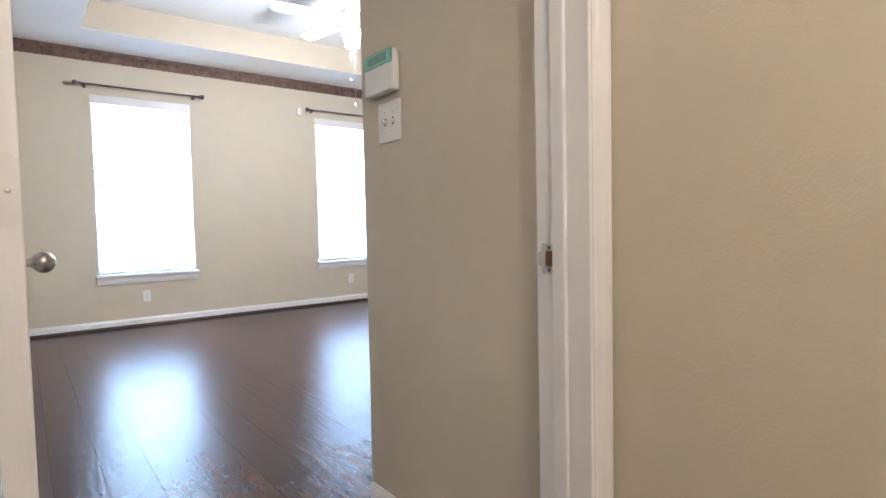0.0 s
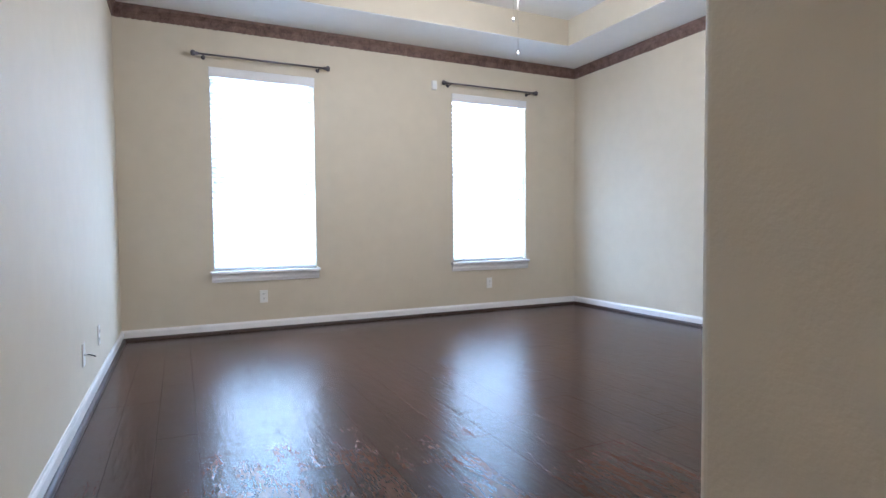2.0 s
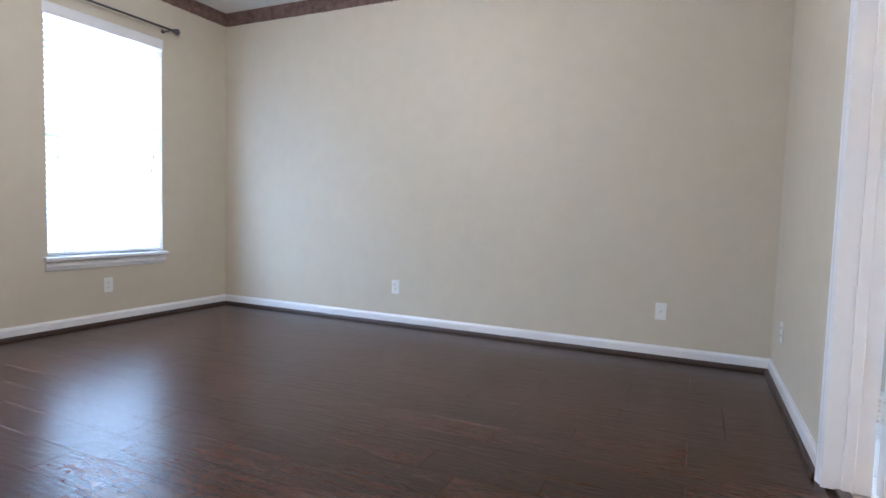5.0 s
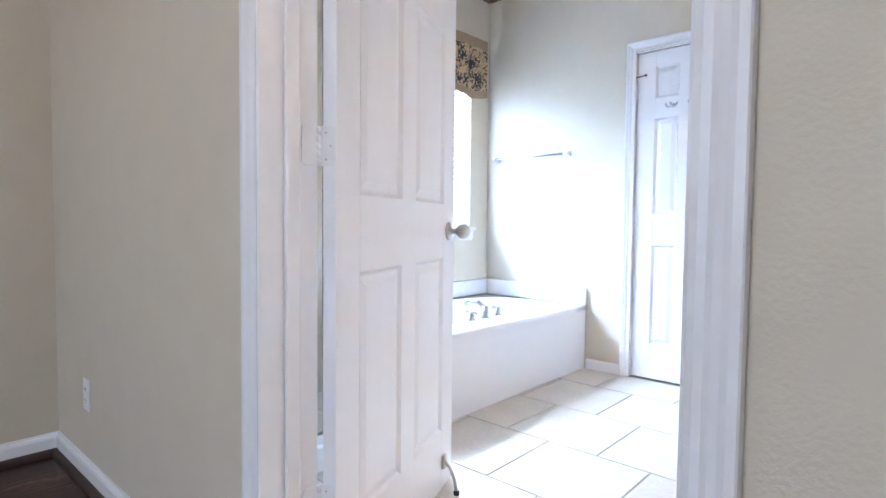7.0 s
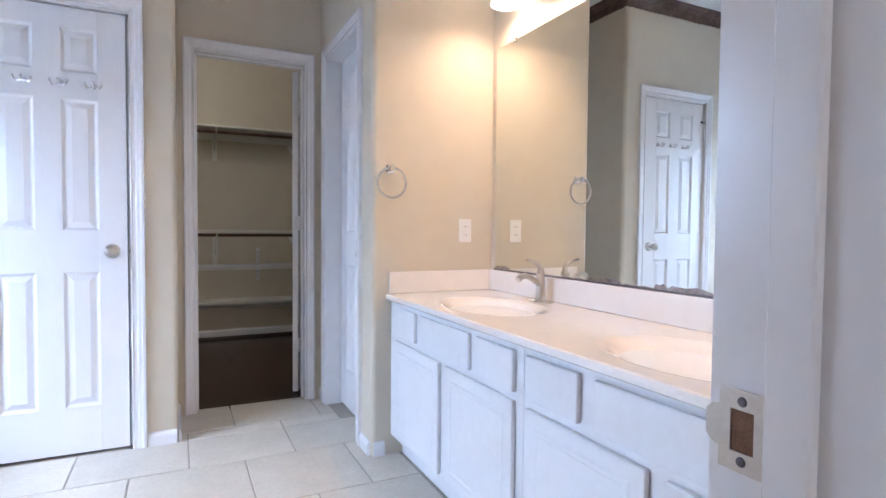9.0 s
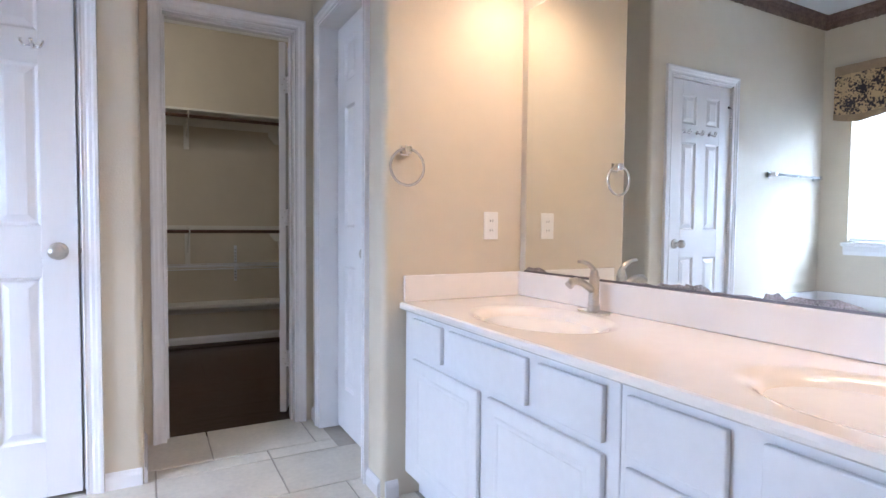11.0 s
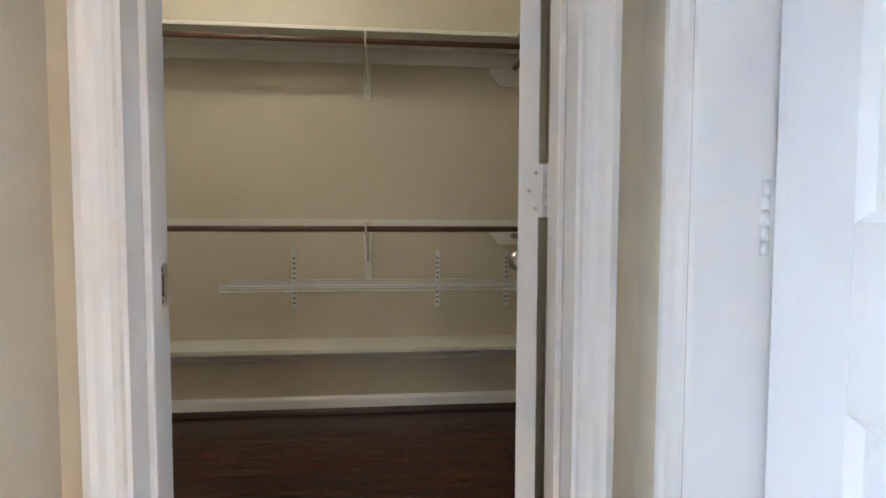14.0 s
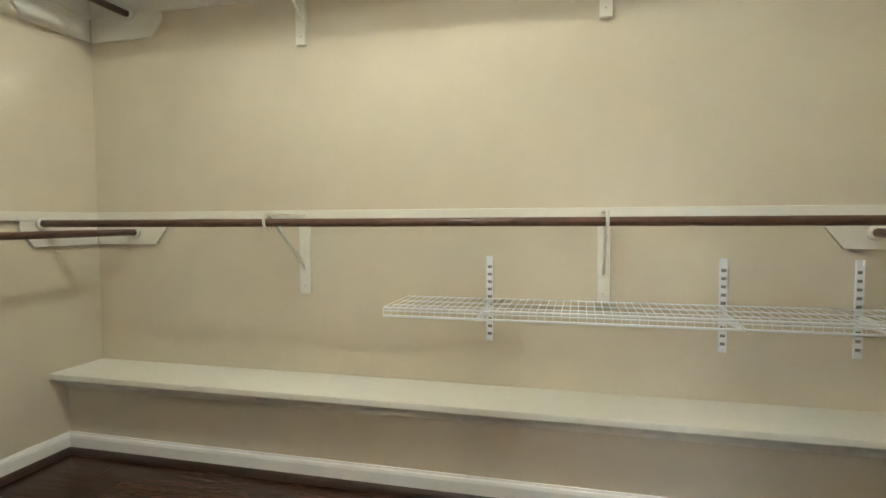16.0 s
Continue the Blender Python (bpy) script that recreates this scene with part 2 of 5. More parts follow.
structure("wall_hall_north", [(-1.2, -0.12, -1.04, -0.92, 0, TOP)], PAINT, "beige painted hallway wall")
# bathroom
BX0, BX1, BY = 1.154, 4.56, -2.772
HL, HR = 2.760, 3.423
structure("wall_bath_south", [(2.68, HL, BY - 0.12, BY, 0, TOP), (HR, 4.68, BY - 0.12, BY, 0, TOP), (HL, HR, BY - 0.12, BY, 2.055, TOP)], PAINT, "cream painted bathroom wall with a closed door")
WB0, WB1, WBZ0, WBZ1 = -2.56, -1.40, 0.945, 2.05
structure("wall_bath_east", [(BX1, 4.68, BY, WB0, 0, TOP), (BX1, 4.68, WB1, -ST, 0, TOP), (BX1, 4.68, WB0, WB1, 0, WBZ0), (BX1, 4.68, WB0, WB1, WBZ1, TOP)], PAINT, "cream painted bathroom wall with a window over the tub")


def rounded_wall(name, x0, x1, y0, y1, corner, label, radius=0.025):
    bm = bmesh.new()
    box(bm, x0, x1, y0, y1, 0, TOP)
    cx, cy = corner
    es = [e for e in bm.edges if all(abs(v.co.x - cx) < 1e-4 and abs(v.co.y - cy) < 1e-4 for v in e.verts)]
    bmesh.ops.bevel(bm, geom=es, offset=radius, segments=6, affect='EDGES', profile=0.5)
    return whole(name, bm, PAINT, label, kind="structure")


AX0, AX1, CY = 1.785, 2.585, -3.195
CT = 0.115   # thickness of the closet wall
rounded_wall("wall_alcove_east", AX1, AX1 + 0.10, CY, BY + 0.001, (AX1, BY + 0.001), "beige painted alcove wall with a rounded corner")
TW = -2.208
rounded_wall("wall_towel", BX0 - 0.1, AX0, TW - 0.12, TW, (AX0, TW), "beige painted wall at the end of the vanity")
bm = bmesh.new()
for s0, s1, z0 in ((0.12, 0.216, 0), (0.85, 0.989, 0), (0.216, 0.85, 2.055)):
    box(bm, s0, s1, -0.12, 0, z0, TOP)
ALCOVE = pose(AX0, TW, 0, 0, 0, -90)   # along the alcove's side wall, y out of it
bmesh.ops.transform(bm, matrix=ALCOVE, verts=bm.verts)
whole("wall_alcove_west", bm, PAINT, "beige painted alcove wall with a closed door", kind="structure")
CL, CR = 1.877, 2.510
structure("wall_closet_north", [(1.07, CL, CY - CT, CY, 0, TOP), (CR, 4.62, CY - CT, CY, 0, TOP), (CL, CR, CY - CT, CY, 2.055, TOP)], PAINT, "beige painted wall with the closet doorway")
BACK, CX0, CX1 = -5.54, 1.192, 4.47
structure("wall_closet_south", [(1.07, 4.62, BACK - 0.12, BACK, 0, TOP)], PAINT, "beige painted closet back wall")
structure("wall_closet_west", [(1.07, CX0, BACK, CY - CT, 0, TOP)], PAINT, "beige painted closet side wall")
structure("wall_closet_east", [(CX1, 4.62, BACK, CY - CT, 0, TOP)], PAINT, "beige painted closet side wall")

# ceilings
TX0, TX1, TY0, TY1, TZ = 0.61, 4.055, 0.65, 3.955, 3.0
structure("ceiling_bedroom", [(0, TX0, 0, N, CEILING, CEILING + 0.05), (TX1, E, 0, N, CEILING, CEILING + 0.05), (TX0, TX1, 0, TY0, CEILING, CEILING + 0.05), (TX0, TX1, TY1, N, CEILING, CEILING + 0.05),
                              (TX0, TX1, TY0, TY1, TZ, TZ + 0.05)], CEIL, "white textured tray ceiling")
structure("tray_sides", [(TX0 - 0.03, TX0 + 0.005, TY0 + 0.005, TY1 - 0.005, CEILING + 0.004, TZ), (TX1 - 0.005, TX1 + 0.03, TY0 + 0.005, TY1 - 0.005, CEILING + 0.004, TZ),
                         (TX0 + 0.005, TX1 - 0.005, TY0 - 0.03, TY0 + 0.005, CEILING + 0.004, TZ), (TX0 + 0.005, TX1 - 0.005, TY1 - 0.005, TY1 + 0.03, CEILING + 0.004, TZ)], PAINT, "beige painted sides of the ceiling tray")
structure("ceiling_entry", [(0, KW, -0.92, 0, CEILING, CEILING + 0.05)], CEIL, "white textured entry ceiling")
structure("ceiling_hall", [(-1.2, 1.068, -3.3, -1.04, CEILING, CEILING + 0.05)], CEIL, "white textured hallway ceiling")
structure("ceiling_bath", [(BX0, BX1, BY, -ST, CEILING, CEILING + 0.05), (AX0, AX1, CY, BY, CEILING, CEILING + 0.05)], CEIL, "white textured bathroom ceiling")
structure("ceiling_closet", [(CX0, CX1, BACK, CY - CT, CEILING, CEILING + 0.05)], CEIL, "white textured closet ceiling")
# floors: slabs under the boards and tiles
floor = structure("floor", [(-1.3, 1.154, -3.4, 4.74, -0.10, -0.012), (1.154, 4.77, -0.06, 4.74, -0.10, -0.012)], SHOE, "dark hand-scraped wood plank floor")
floor_bath = structure("floor_bath", [(BX0, 4.68, CY, -0.06, -0.011, -0.003)], GROUT, "beige ceramic tile floor laid in running bond")
floor_closet = structure("floor_closet", [(1.07, 4.62, -5.66, CY - 0.06, -0.10, -0.012)], SHOE, "dark wood plank closet floor")


# ---- trim ----
CASE = [(0, 0), (0, 0.010), (0.005, 0.013), (0.012, 0.010), (0.022, 0.010), (0.030, 0.015), (0.040, 0.017), (0.048, 0.021), (0.058, 0.021), (0.060, 0.018), (0.060, 0)]


def casing(name, m, s0, s1, h, label, wide=1.0):
    """Moulded door casing; m maps (along the wall, out of it, up)."""
    bm = bmesh.new()
    rings = []
    for u, v in CASE:
        u = u * wide
        pts = [(s0 - u, v, 0), (s0 - u, v, h + u), (s1 + u, v, h + u), (s1 + u, v, 0)]
        rings.append([bm.verts.new(m @ Vector(p)) for p in pts])
    k = len(rings)
    for i in range(k):
        a, b = rings[i], rings[(i + 1) % k]
        for j in range(3):
            bm.faces.new((a[j], a[j + 1], b[j + 1], b[j]))
    for end in (0, 3):
        bm.faces.new([r[end] for r in rings])
    return whole(name, bm, WHITE, label, kind="structure")


def along(x, y, rz):
    """A frame on a wall: x runs along it, y out of it."""
    return pose(x, y, 0, 0, 0, rz)


def jamb(m, s0, s1, h, depth, stop, label):
    """Door lining inside an opening: local y from -depth to 0."""
    bm = bmesh.new()
    box(bm, s0 - 0.02, s0, -depth, 0, 0, h + 0.02)
    box(bm, s1, s1 + 0.02, -depth, 0, 0, h + 0.02)
    box(bm, s0, s1, -depth, 0, h, h + 0.02)
    box(bm, s0, s0 + 0.011, stop - 0.035, stop, 0, h - 0.011, 0.002)
    box(bm, s1 - 0.011, s1, stop - 0.035, stop, 0, h - 0.011, 0.002)
    box(bm, s0, s1, stop - 0.035, stop, h - 0.011, h, 0.002)
    bmesh.ops.transform(bm, matrix=m, verts=bm.verts)
    return whole("trim_jamb", bm, WHITE, label, kind="structure")


BASE = [(0, 0), (0.013, 0), (0.013, 0.046), (0.010, 0.056), (0.006, 0.061), (0.004, 0.068), (0, 0.068)]


def baseboard(p0, p1, shoe=False, lift=0.0):
    """A board along the wall from p0 to p1; the room lies to the left."""
    a, b = Vector((*p0, 0)), Vector((*p1, 0))
    d = (b - a).normalized()
    out = Vector((-d.y, d.x, 0))
    m = Matrix((( out.x, 0, d.x, a.x), (out.y, 0, d.y, a.y), (0, 1, 0, lift), (0, 0, 0, 1)))
    bm = bmesh.new()
    prism(bm, BASE, m, (b - a).length)
    whole("baseboard", bm, WHITE, "white painted wooden baseboard", kind="structure")
    if shoe:
        bm = bmesh.new()
        q = [(0.013, 0)] + [(0.013 + 0.019 * math.cos(i * math.pi / 10), 0.027 * math.sin(i * math.pi / 10)) for i in range(6)]
        prism(bm, q, m @ Matrix.Translation((0, -lift, 0)), (b - a).length)
        whole("shoe_moulding", bm, SHOE, "dark stained quarter-round shoe moulding", kind="structure")


def border(p0, p1, z0=2.630, z1=2.737):
    """Brown border strip with a ragged scalloped lower edge and a small crown ledge."""
    a, b = Vector((*p0, 0)), Vector((*p1, 0))
    d = (b - a).normalized()
    out = Vector((-d.y, d.x, 0))
    length = (b - a).length
    m = Matrix(((d.x, 0, out.x, a.x), (d.y, 0, out.y, a.y), (0, 1, 0, 0), (0, 0, 0, 1)))
    rng = random.Random(int(length * 1000))
    low, u = [], 0.0
    while u < length - 0.03:
        w = rng.uniform(0.035, 0.06)
        h = rng.uniform(0.004, 0.008)
        low += [(u, z0 + 0.006), (u + w * 0.3, z0 + 0.006 - h), (u + w * 0.7, z0 + 0.006 - h)]
        u += w
    low.append((length, z0 + 0.006))
    bm = bmesh.new()
    prism(bm, low + [(length, z1), (0, z1)], m, 0.006)
    strip = whole("trim_border", bm, BORDER, "brown scalloped border strip under the ceiling", kind="structure")
    bm = bmesh.new()
    ledge = [(0.006, 0), (0.012, 0.004), (0.018, 0.018), (0.030, 0.026), (0.034, 0.040), (0.034, 0.050), (0.006, 0.050)]
    m2 = Matrix(((out.x, 0, d.x, a.x), (out.y, 0, d.y, a.y), (0, 1, 0, z1 - 0.046), (0, 0, 0, 1)))
    prism(bm, ledge, m2, length)
    part("crown_ledge", bm, BORDER, strip)


# doorways: hall to bedroom, bedroom to bathroom, bathroom cupboard, alcove, closet
E0, E1, D0, D1, H0, H1, S0, S1, C0, C1 = 0.065, 1.003, 2.180, 3.035, 2.780, 3.403, 0.208, 0.83, 1.886, 2.490
casing("trim_casing", along(0, -1.04, 180), -E1, -E0, 2.035, "white moulded door casing on the hall side")
casing("trim_casing", along(0, -0.92, 0), E0, E1, 2.035, "white moulded door casing on the bedroom side", 0.75)
jamb(along(0, -0.92, 0), E0, E1, 2.035, 0.12, -0.04, "white painted door lining")
casing("trim_casing", along(0, 0, 0), D0, D1, 2.035, "white moulded door casing of the bathroom door")
casing("trim_casing", along(0, -ST, 180), -D1, -D0, 2.035, "white moulded door casing of the bathroom door")
jamb(along(0, 0, 0), D0, D1, 2.035, ST, -0.048, "white painted door lining")
casing("trim_casing", along(0, BY, 0), H0, H1, 2.045, "white moulded door casing")
jamb(along(0, BY, 0), H0, H1, 2.035, 0.12, -0.05, "white painted door lining")
casing("trim_casing", ALCOVE, S0, S1, 2.04, "white moulded door casing in the alcove")
jamb(ALCOVE, S0, S1, 2.035, 0.16, -0.122, "white painted door lining")
casing("trim_casing", along(0, CY, 0), C0, C1, 2.04, "white moulded closet door casing")
casing("trim_casing", along(0, CY - CT, 180), -C1, -C0, 2.04, "white moulded closet door casing")
jamb(along(0, CY, 0), C0, C1, 2.035, CT, -0.038, "white painted closet door lining")

for p0, p1, dark in (((E, 0.0), (E, N), True), ((E, N), (0, N), True), ((0, N), (0, -0.90), True), ((D1 + 0.062, 0), (E, 0), True), ((KW + 0.02, KY), (1.154, KY), True), ((1.154, 0), (D0 - 0.062, 0), True), ((KW, -0.90), (KW, KY - 0.02), True),
                     ((1.068, -3.3), (1.068, -1.065), True)):
    baseboard(p0, p1, dark, 0.022)
TBX, VX = 3.70, 1.692
SC = ALCOVE @ Vector((0.989, 0, 0))
SA, SB, SD = ALCOVE @ Vector((0.892, 0, 0)), ALCOVE @ Vector((0.146, 0, 0)), ALCOVE @ Vector((0.02, 0, 0))
for p0, p1 in (((H1 + 0.061, BY), (TBX, BY)), ((AX1 + 0.005, BY), (H0 - 0.062, BY)), ((AX1, CY), (AX1, BY)), ((SA.x, SA.y), (SC.x, SC.y)), ((SD.x, SD.y), (SB.x, SB.y)), ((VX + 0.03, TW), (AX0 - 0.01, TW)), ((TBX, -ST), (D1 + 0.062, -ST))):
    baseboard(p0, p1)
BENCH = BACK + 0.18
for p0, p1 in (((CX0, BENCH), (CX1, BENCH)), ((CX0, CY - CT), (CX0, BENCH)), ((CX1, BENCH), (CX1, CY - CT)), ((CX1, CY - CT), (C1 + 0.062, CY - CT)), ((C0 - 0.062, CY - CT), (CX0, CY - CT))):
    baseboard(p0, p1, True, 0.022)
for p0, p1 in (((E, 0), (E, N)), ((E, N), (0, N)), ((0, N), (0, -0.92)), ((1.154, 0), (E, 0))):
    border(p0, p1)
for p0, p1 in (((BX1, BY), (AX1, BY)), ((AX1, BY), (AX1, CY)), ((AX1, CY), (SC.x, CY)), ((SC.x, SC.y), (AX0, TW)), ((AX0, TW), (BX0, TW)), ((BX0, TW), (BX0, -ST)), ((BX0, -ST), (BX1, -ST)), ((BX1, -ST), (BX1, BY))):
    border(p1, p0)


# ---- doors ----
def rect_ring(bm, x0, x1, z0, z1, y):
    return [bm.verts.new(p) for p in ((x0, y, z0), (x1, y, z0), (x1, y, z1), (x0, y, z1))]


def panel_mesh(x0, x1, z0, z1, t):
    """Raised and fielded panel, both faces."""
    bm = bmesh.new()
    for face, sign in ((0.0, -1), (-t, 1)):
        rings = [rect_ring(bm, x0 + i, x1 - i, z0 + i, z1 - i, face + sign * d) for i, d in ((0, 0), (0.004, 0.004), (0.011, 0.010), (0.017, 0.010), (0.040, 0.003))]
        for a, b in zip(rings, rings[1:]):
            for j in range(4):
                bm.faces.new((a[j], a[(j + 1) % 4], b[(j + 1) % 4], b[j]))
        bm.faces.new(rings[-1])
    return bm


def knob_outline():
    pts = [(0, 0), (0.033, 0), (0.033, 0.004), (0.029, 0.008), (0.016, 0.011), (0.011, 0.016), (0.010, 0.026), (0.013, 0.032)]
    pts += [(0.028 * math.sin(a), 0.056 - 0.026 * math.cos(a)) for a in [0.5 + i * (math.pi - 0.5) / 9 for i in range(10)]]
    pts[-1] = (0, 0.082)
    return pts


def door_leaf(name, m, w, label, jamb_turn=0.0, reach=0.041, rows=((0.225, 0.845), (1.035, 1.625), (1.745, 1.94)), h=2.03, t=0.035, knob_z=0.94, hinges=(0.27, 1.04, 1.80), mat=None, back=0.008):
    """A six-panel door. The hinge pin stands at the origin, local x runs to the latch and the leaf lies at y < 0."""
    mat = mat or GRAINED
    off = Matrix.Translation((0.005, -back, 0))
    door = thing(name, m, label, "door", kind="structure")
    stile, mid = 0.113, 0.10
    pw = (w - 2 * stile - mid) / 2
    cols = ((stile, stile + pw), (stile + pw + mid, w - stile))
    bm = bmesh.new()
    z0 = 0.012
    box(bm, 0, stile, -t, 0, z0, h, 0.0015)
    box(bm, w - stile, w, -t, 0, z0, h, 0.0015)
    edges = [z0] + [z for r in rows for z in r] + [h]
    for a, b in zip(edges[::2], edges[1::2]):
        box(bm, stile, w - stile, -t, 0, a, b)
    for a, b in rows:
        box(bm, cols[0][1], cols[1][0], -t, 0, a, b)
    part("door_frame", bm, mat, door, "", off)
    for a, b in rows:
        for c, d in cols:
            part("panel", panel_mesh(c, d, a, b, t), mat, door, "", off)
    for rx, y in ((-90, 0.0), (90, -t)):
        bm = bmesh.new()
        turned(bm, knob_outline(), Matrix(), 22)
        part("knob", bm, NICKEL, door, "round brushed nickel knob", off @ pose(w - 0.062, y, knob_z, rx, 0, 0))
    bm = bmesh.new()
    box(bm, w - 0.001, w + 0.0015, -t / 2 - 0.012, -t / 2 + 0.012, knob_z - 0.028, knob_z + 0.028, 0.0006)
    box(bm, w, w + 0.010, -t / 2 - 0.006, -t / 2 + 0.006, knob_z - 0.009, knob_z + 0.009, 0.002)
    part("latch_plate", bm, NICKEL, door, "metal latch plate", off)
    for z in hinges:
        bm = bmesh.new()
        out = [(0.000, -0.045), (-0.034, -0.045), (-0.041, -0.038), (-0.041, 0.038), (-0.034, 0.045), (0.000, 0.045)]
        prism(bm, out, Matrix(((0, 0, 1, 0.0028), (1, 0, 0, 0.0), (0, 1, 0, z), (0, 0, 0, 1))), 0.002)
        hinge = part("hinge", bm, WHITE, door, "painted steel butt hinge")
        if jamb_turn:
            bm = bmesh.new()
            prism(bm, [(u * reach / 0.041, v) for u, v in out], pose(0, 0, 0, 0, 0, jamb_turn) @ Matrix(((0, 0, 1, -0.0008), (1, 0, 0, 0.0), (0, 1, 0, z), (0, 0, 0, 1))), 0.002)
            part("jamb_plate", bm, WHITE, hinge)
        for i in range(5):
            bm = bmesh.new()
            turned(bm, [(0, 0), (0.0058, 0.0005), (0.0058, 0.0165), (0, 0.017)], Matrix.Translation((0, 0, z - 0.045 + i * 0.018)), 10)
            part("knuckle", bm, WHITE, hinge)
        for v, u in ((0.030, -0.018), (0.0, -0.030), (-0.030, -0.018)):
            bm = bmesh.new()
            turned(bm, [(0, 0), (0.0035, 0), (0.003, 0.001), (0, 0.0012)], Matrix.Translation((0.0028, u, z + v)) @ pose(0, 0, 0, 0, -90, 0), 8)
            part("screw", bm, NICKEL, hinge)
    return door


FLIP = Matrix.Diagonal((1, -1, 1, 1))
# entry door, wide open along the west wall
door_leaf("door_1", pose(E0 + 0.002, -0.912, 0, 0, 0, 91), 0.925, "white six-panel bedroom door standing wide open", -91, knob_z=0.915)
# bathroom door, open into the bathroom
bath_door = door_leaf("door_2", pose(D1 - 0.002, -ST - 0.012, 0, 0, 0, -67.8), 0.838, "white six-panel bathroom door standing open", -112.2, 0.045, hinges=(0.31, 1.14, 1.80))
# cupboard door with hooks
hook_door = door_leaf("door_3", pose(H1 + 0.001, BY - 0.004, 0, 0, 0, 180) @ FLIP, 0.606, "white six-panel bathroom door, closed, with three robe hooks")
# alcove door
door_leaf("door_4", ALCOVE @ pose(S1 + 0.001, -0.078, 0, 0, 0, 180) @ FLIP, 0.612, "white six-panel alcove door, closed", knob_z=0.925)
# closet door, open into the closet
door_leaf("door_5", pose(C0 - 0.001, CY - CT - 0.022, 0, 0, 0, -109.5) @ FLIP, 0.612, "white six-panel closet door standing open", -109.5, 0.045, knob_z=0.925, hinges=(0.31, 1.085, 1.80), back=0.013)


def strike_plate(m, label):
    ob = thing("strike_plate", m, label, "strike plate")
    bm = bmesh.new()
    hole = ((-0.010, -0.017), (0.010, -0.017), (0.010, 0.017), (-0.010, 0.017))
    outer = ((-0.020, -0.033), (0.020, -0.033), (0.020, 0.033), (-0.020, 0.033))
    for z in (0.0, 0.0018):
        a = [bm.verts.new((x, y, z)) for x, y in outer]
        b = [bm.verts.new((x, y, z)) for x, y in hole]
        for j in range(4):
            bm.faces.new((a[j], a[(j + 1) % 4], b[(j + 1) % 4], b[j]))
    bm.verts.ensure_lookup_table()
    v = bm.verts
    for j in range(4):
        k = (j + 1) % 4
        bm.faces.new((v[j], v[k], v[8 + k], v[8 + j]))
        bm.faces.new((v[4 + j], v[4 + k], v[12 + k], v[12 + j]))
    lip = [(0.020, -0.018), (0.028, -0.016), (0.034, -0.010), (0.034, 0.010), (0.028, 0.016), (0.020, 0.018)]
    prism(bm, lip, pose(0, 0, 0.0, 0, 4, 0), 0.0018)
    part("plate", bm, NICKEL, ob)
    bm = bmesh.new()
    box(bm, -0.0105, 0.0105, -0.0175, 0.0175, -0.0003, 0.0004)
    part("latch_hole", bm, material("bare_wood_hole", (0.16, 0.075, 0.04), 0.8, vary=0.4, scale=60), ob, "dark mortised latch hole")
    for y in (-0.024, 0.024):
        bm = bmesh.new()
        turned(bm, [(0, 0.0018), (0.0042, 0.0018), (0.0036, 0.003), (0, 0.0032)], Matrix.Translation((0, y, 0)), 12)
        part("screw", bm, PEWTER, ob)
    return ob


# local z out of the jamb, local x towards the lip, local y up
def plate_pose(x, y, z, out, lip):
    o, l = Vector(out), Vector(lip)
    u = o.cross(l)
    return Matrix(((l.x, u.x, o.x, x), (l.y, u.y, o.y, y), (l.z, u.z, o.z, z), (0, 0, 0, 1)))


strike_plate(plate_pose(E1 - 0.0005, -0.945, 0.91, (-1, 0, 0), (0, 1, 0)), "brushed nickel strike plate on the entry door jamb")
strike_plate(plate_pose(D0 + 0.0005, -0.105, 0.897, (1, 0, 0), (0, -1, 0)), "brushed nickel strike plate on the bathroom door jamb")
strike_plate(plate_pose(C1 - 0.0005, CY - CT + 0.022, 0.935, (-1, 0, 0), (0, -1, 0)), "nickel strike plate on the closet door jamb")

# kick-down door holder at the foot of the bathroom door
holder = thing("door_holder", bath_door.matrix_basis @ pose(0.745, -0.0432, 0, 0, 0, 180), "nickel kick-down door holder on the door foot", "door holder")
bm = bmesh.new()
box(bm, -0.014, 0.014, 0.0005, 0.012, 0.085, 0.135, 0.003)
part("mount", bm, NICKEL, holder)
bm = bmesh.new()
tube(bm, [(0, 0.010, 0.11), (0.004, 0.03, 0.092), (0.01, 0.05, 0.05), (0.012, 0.058, 0.012)], [0.006, 0.006, 0.006, 0.007], 10)
part("arm", bm, NICKEL, holder)
bm = bmesh.new()
turned(bm, [(0, 0), (0.010, 0), (0.011, 0.014), (0.007, 0.018), (0, 0.018)], Matrix.Translation((0.012, 0.058, 0.0)), 14)
part("rubber_foot", bm, SLOT, holder, "dark rubber foot")


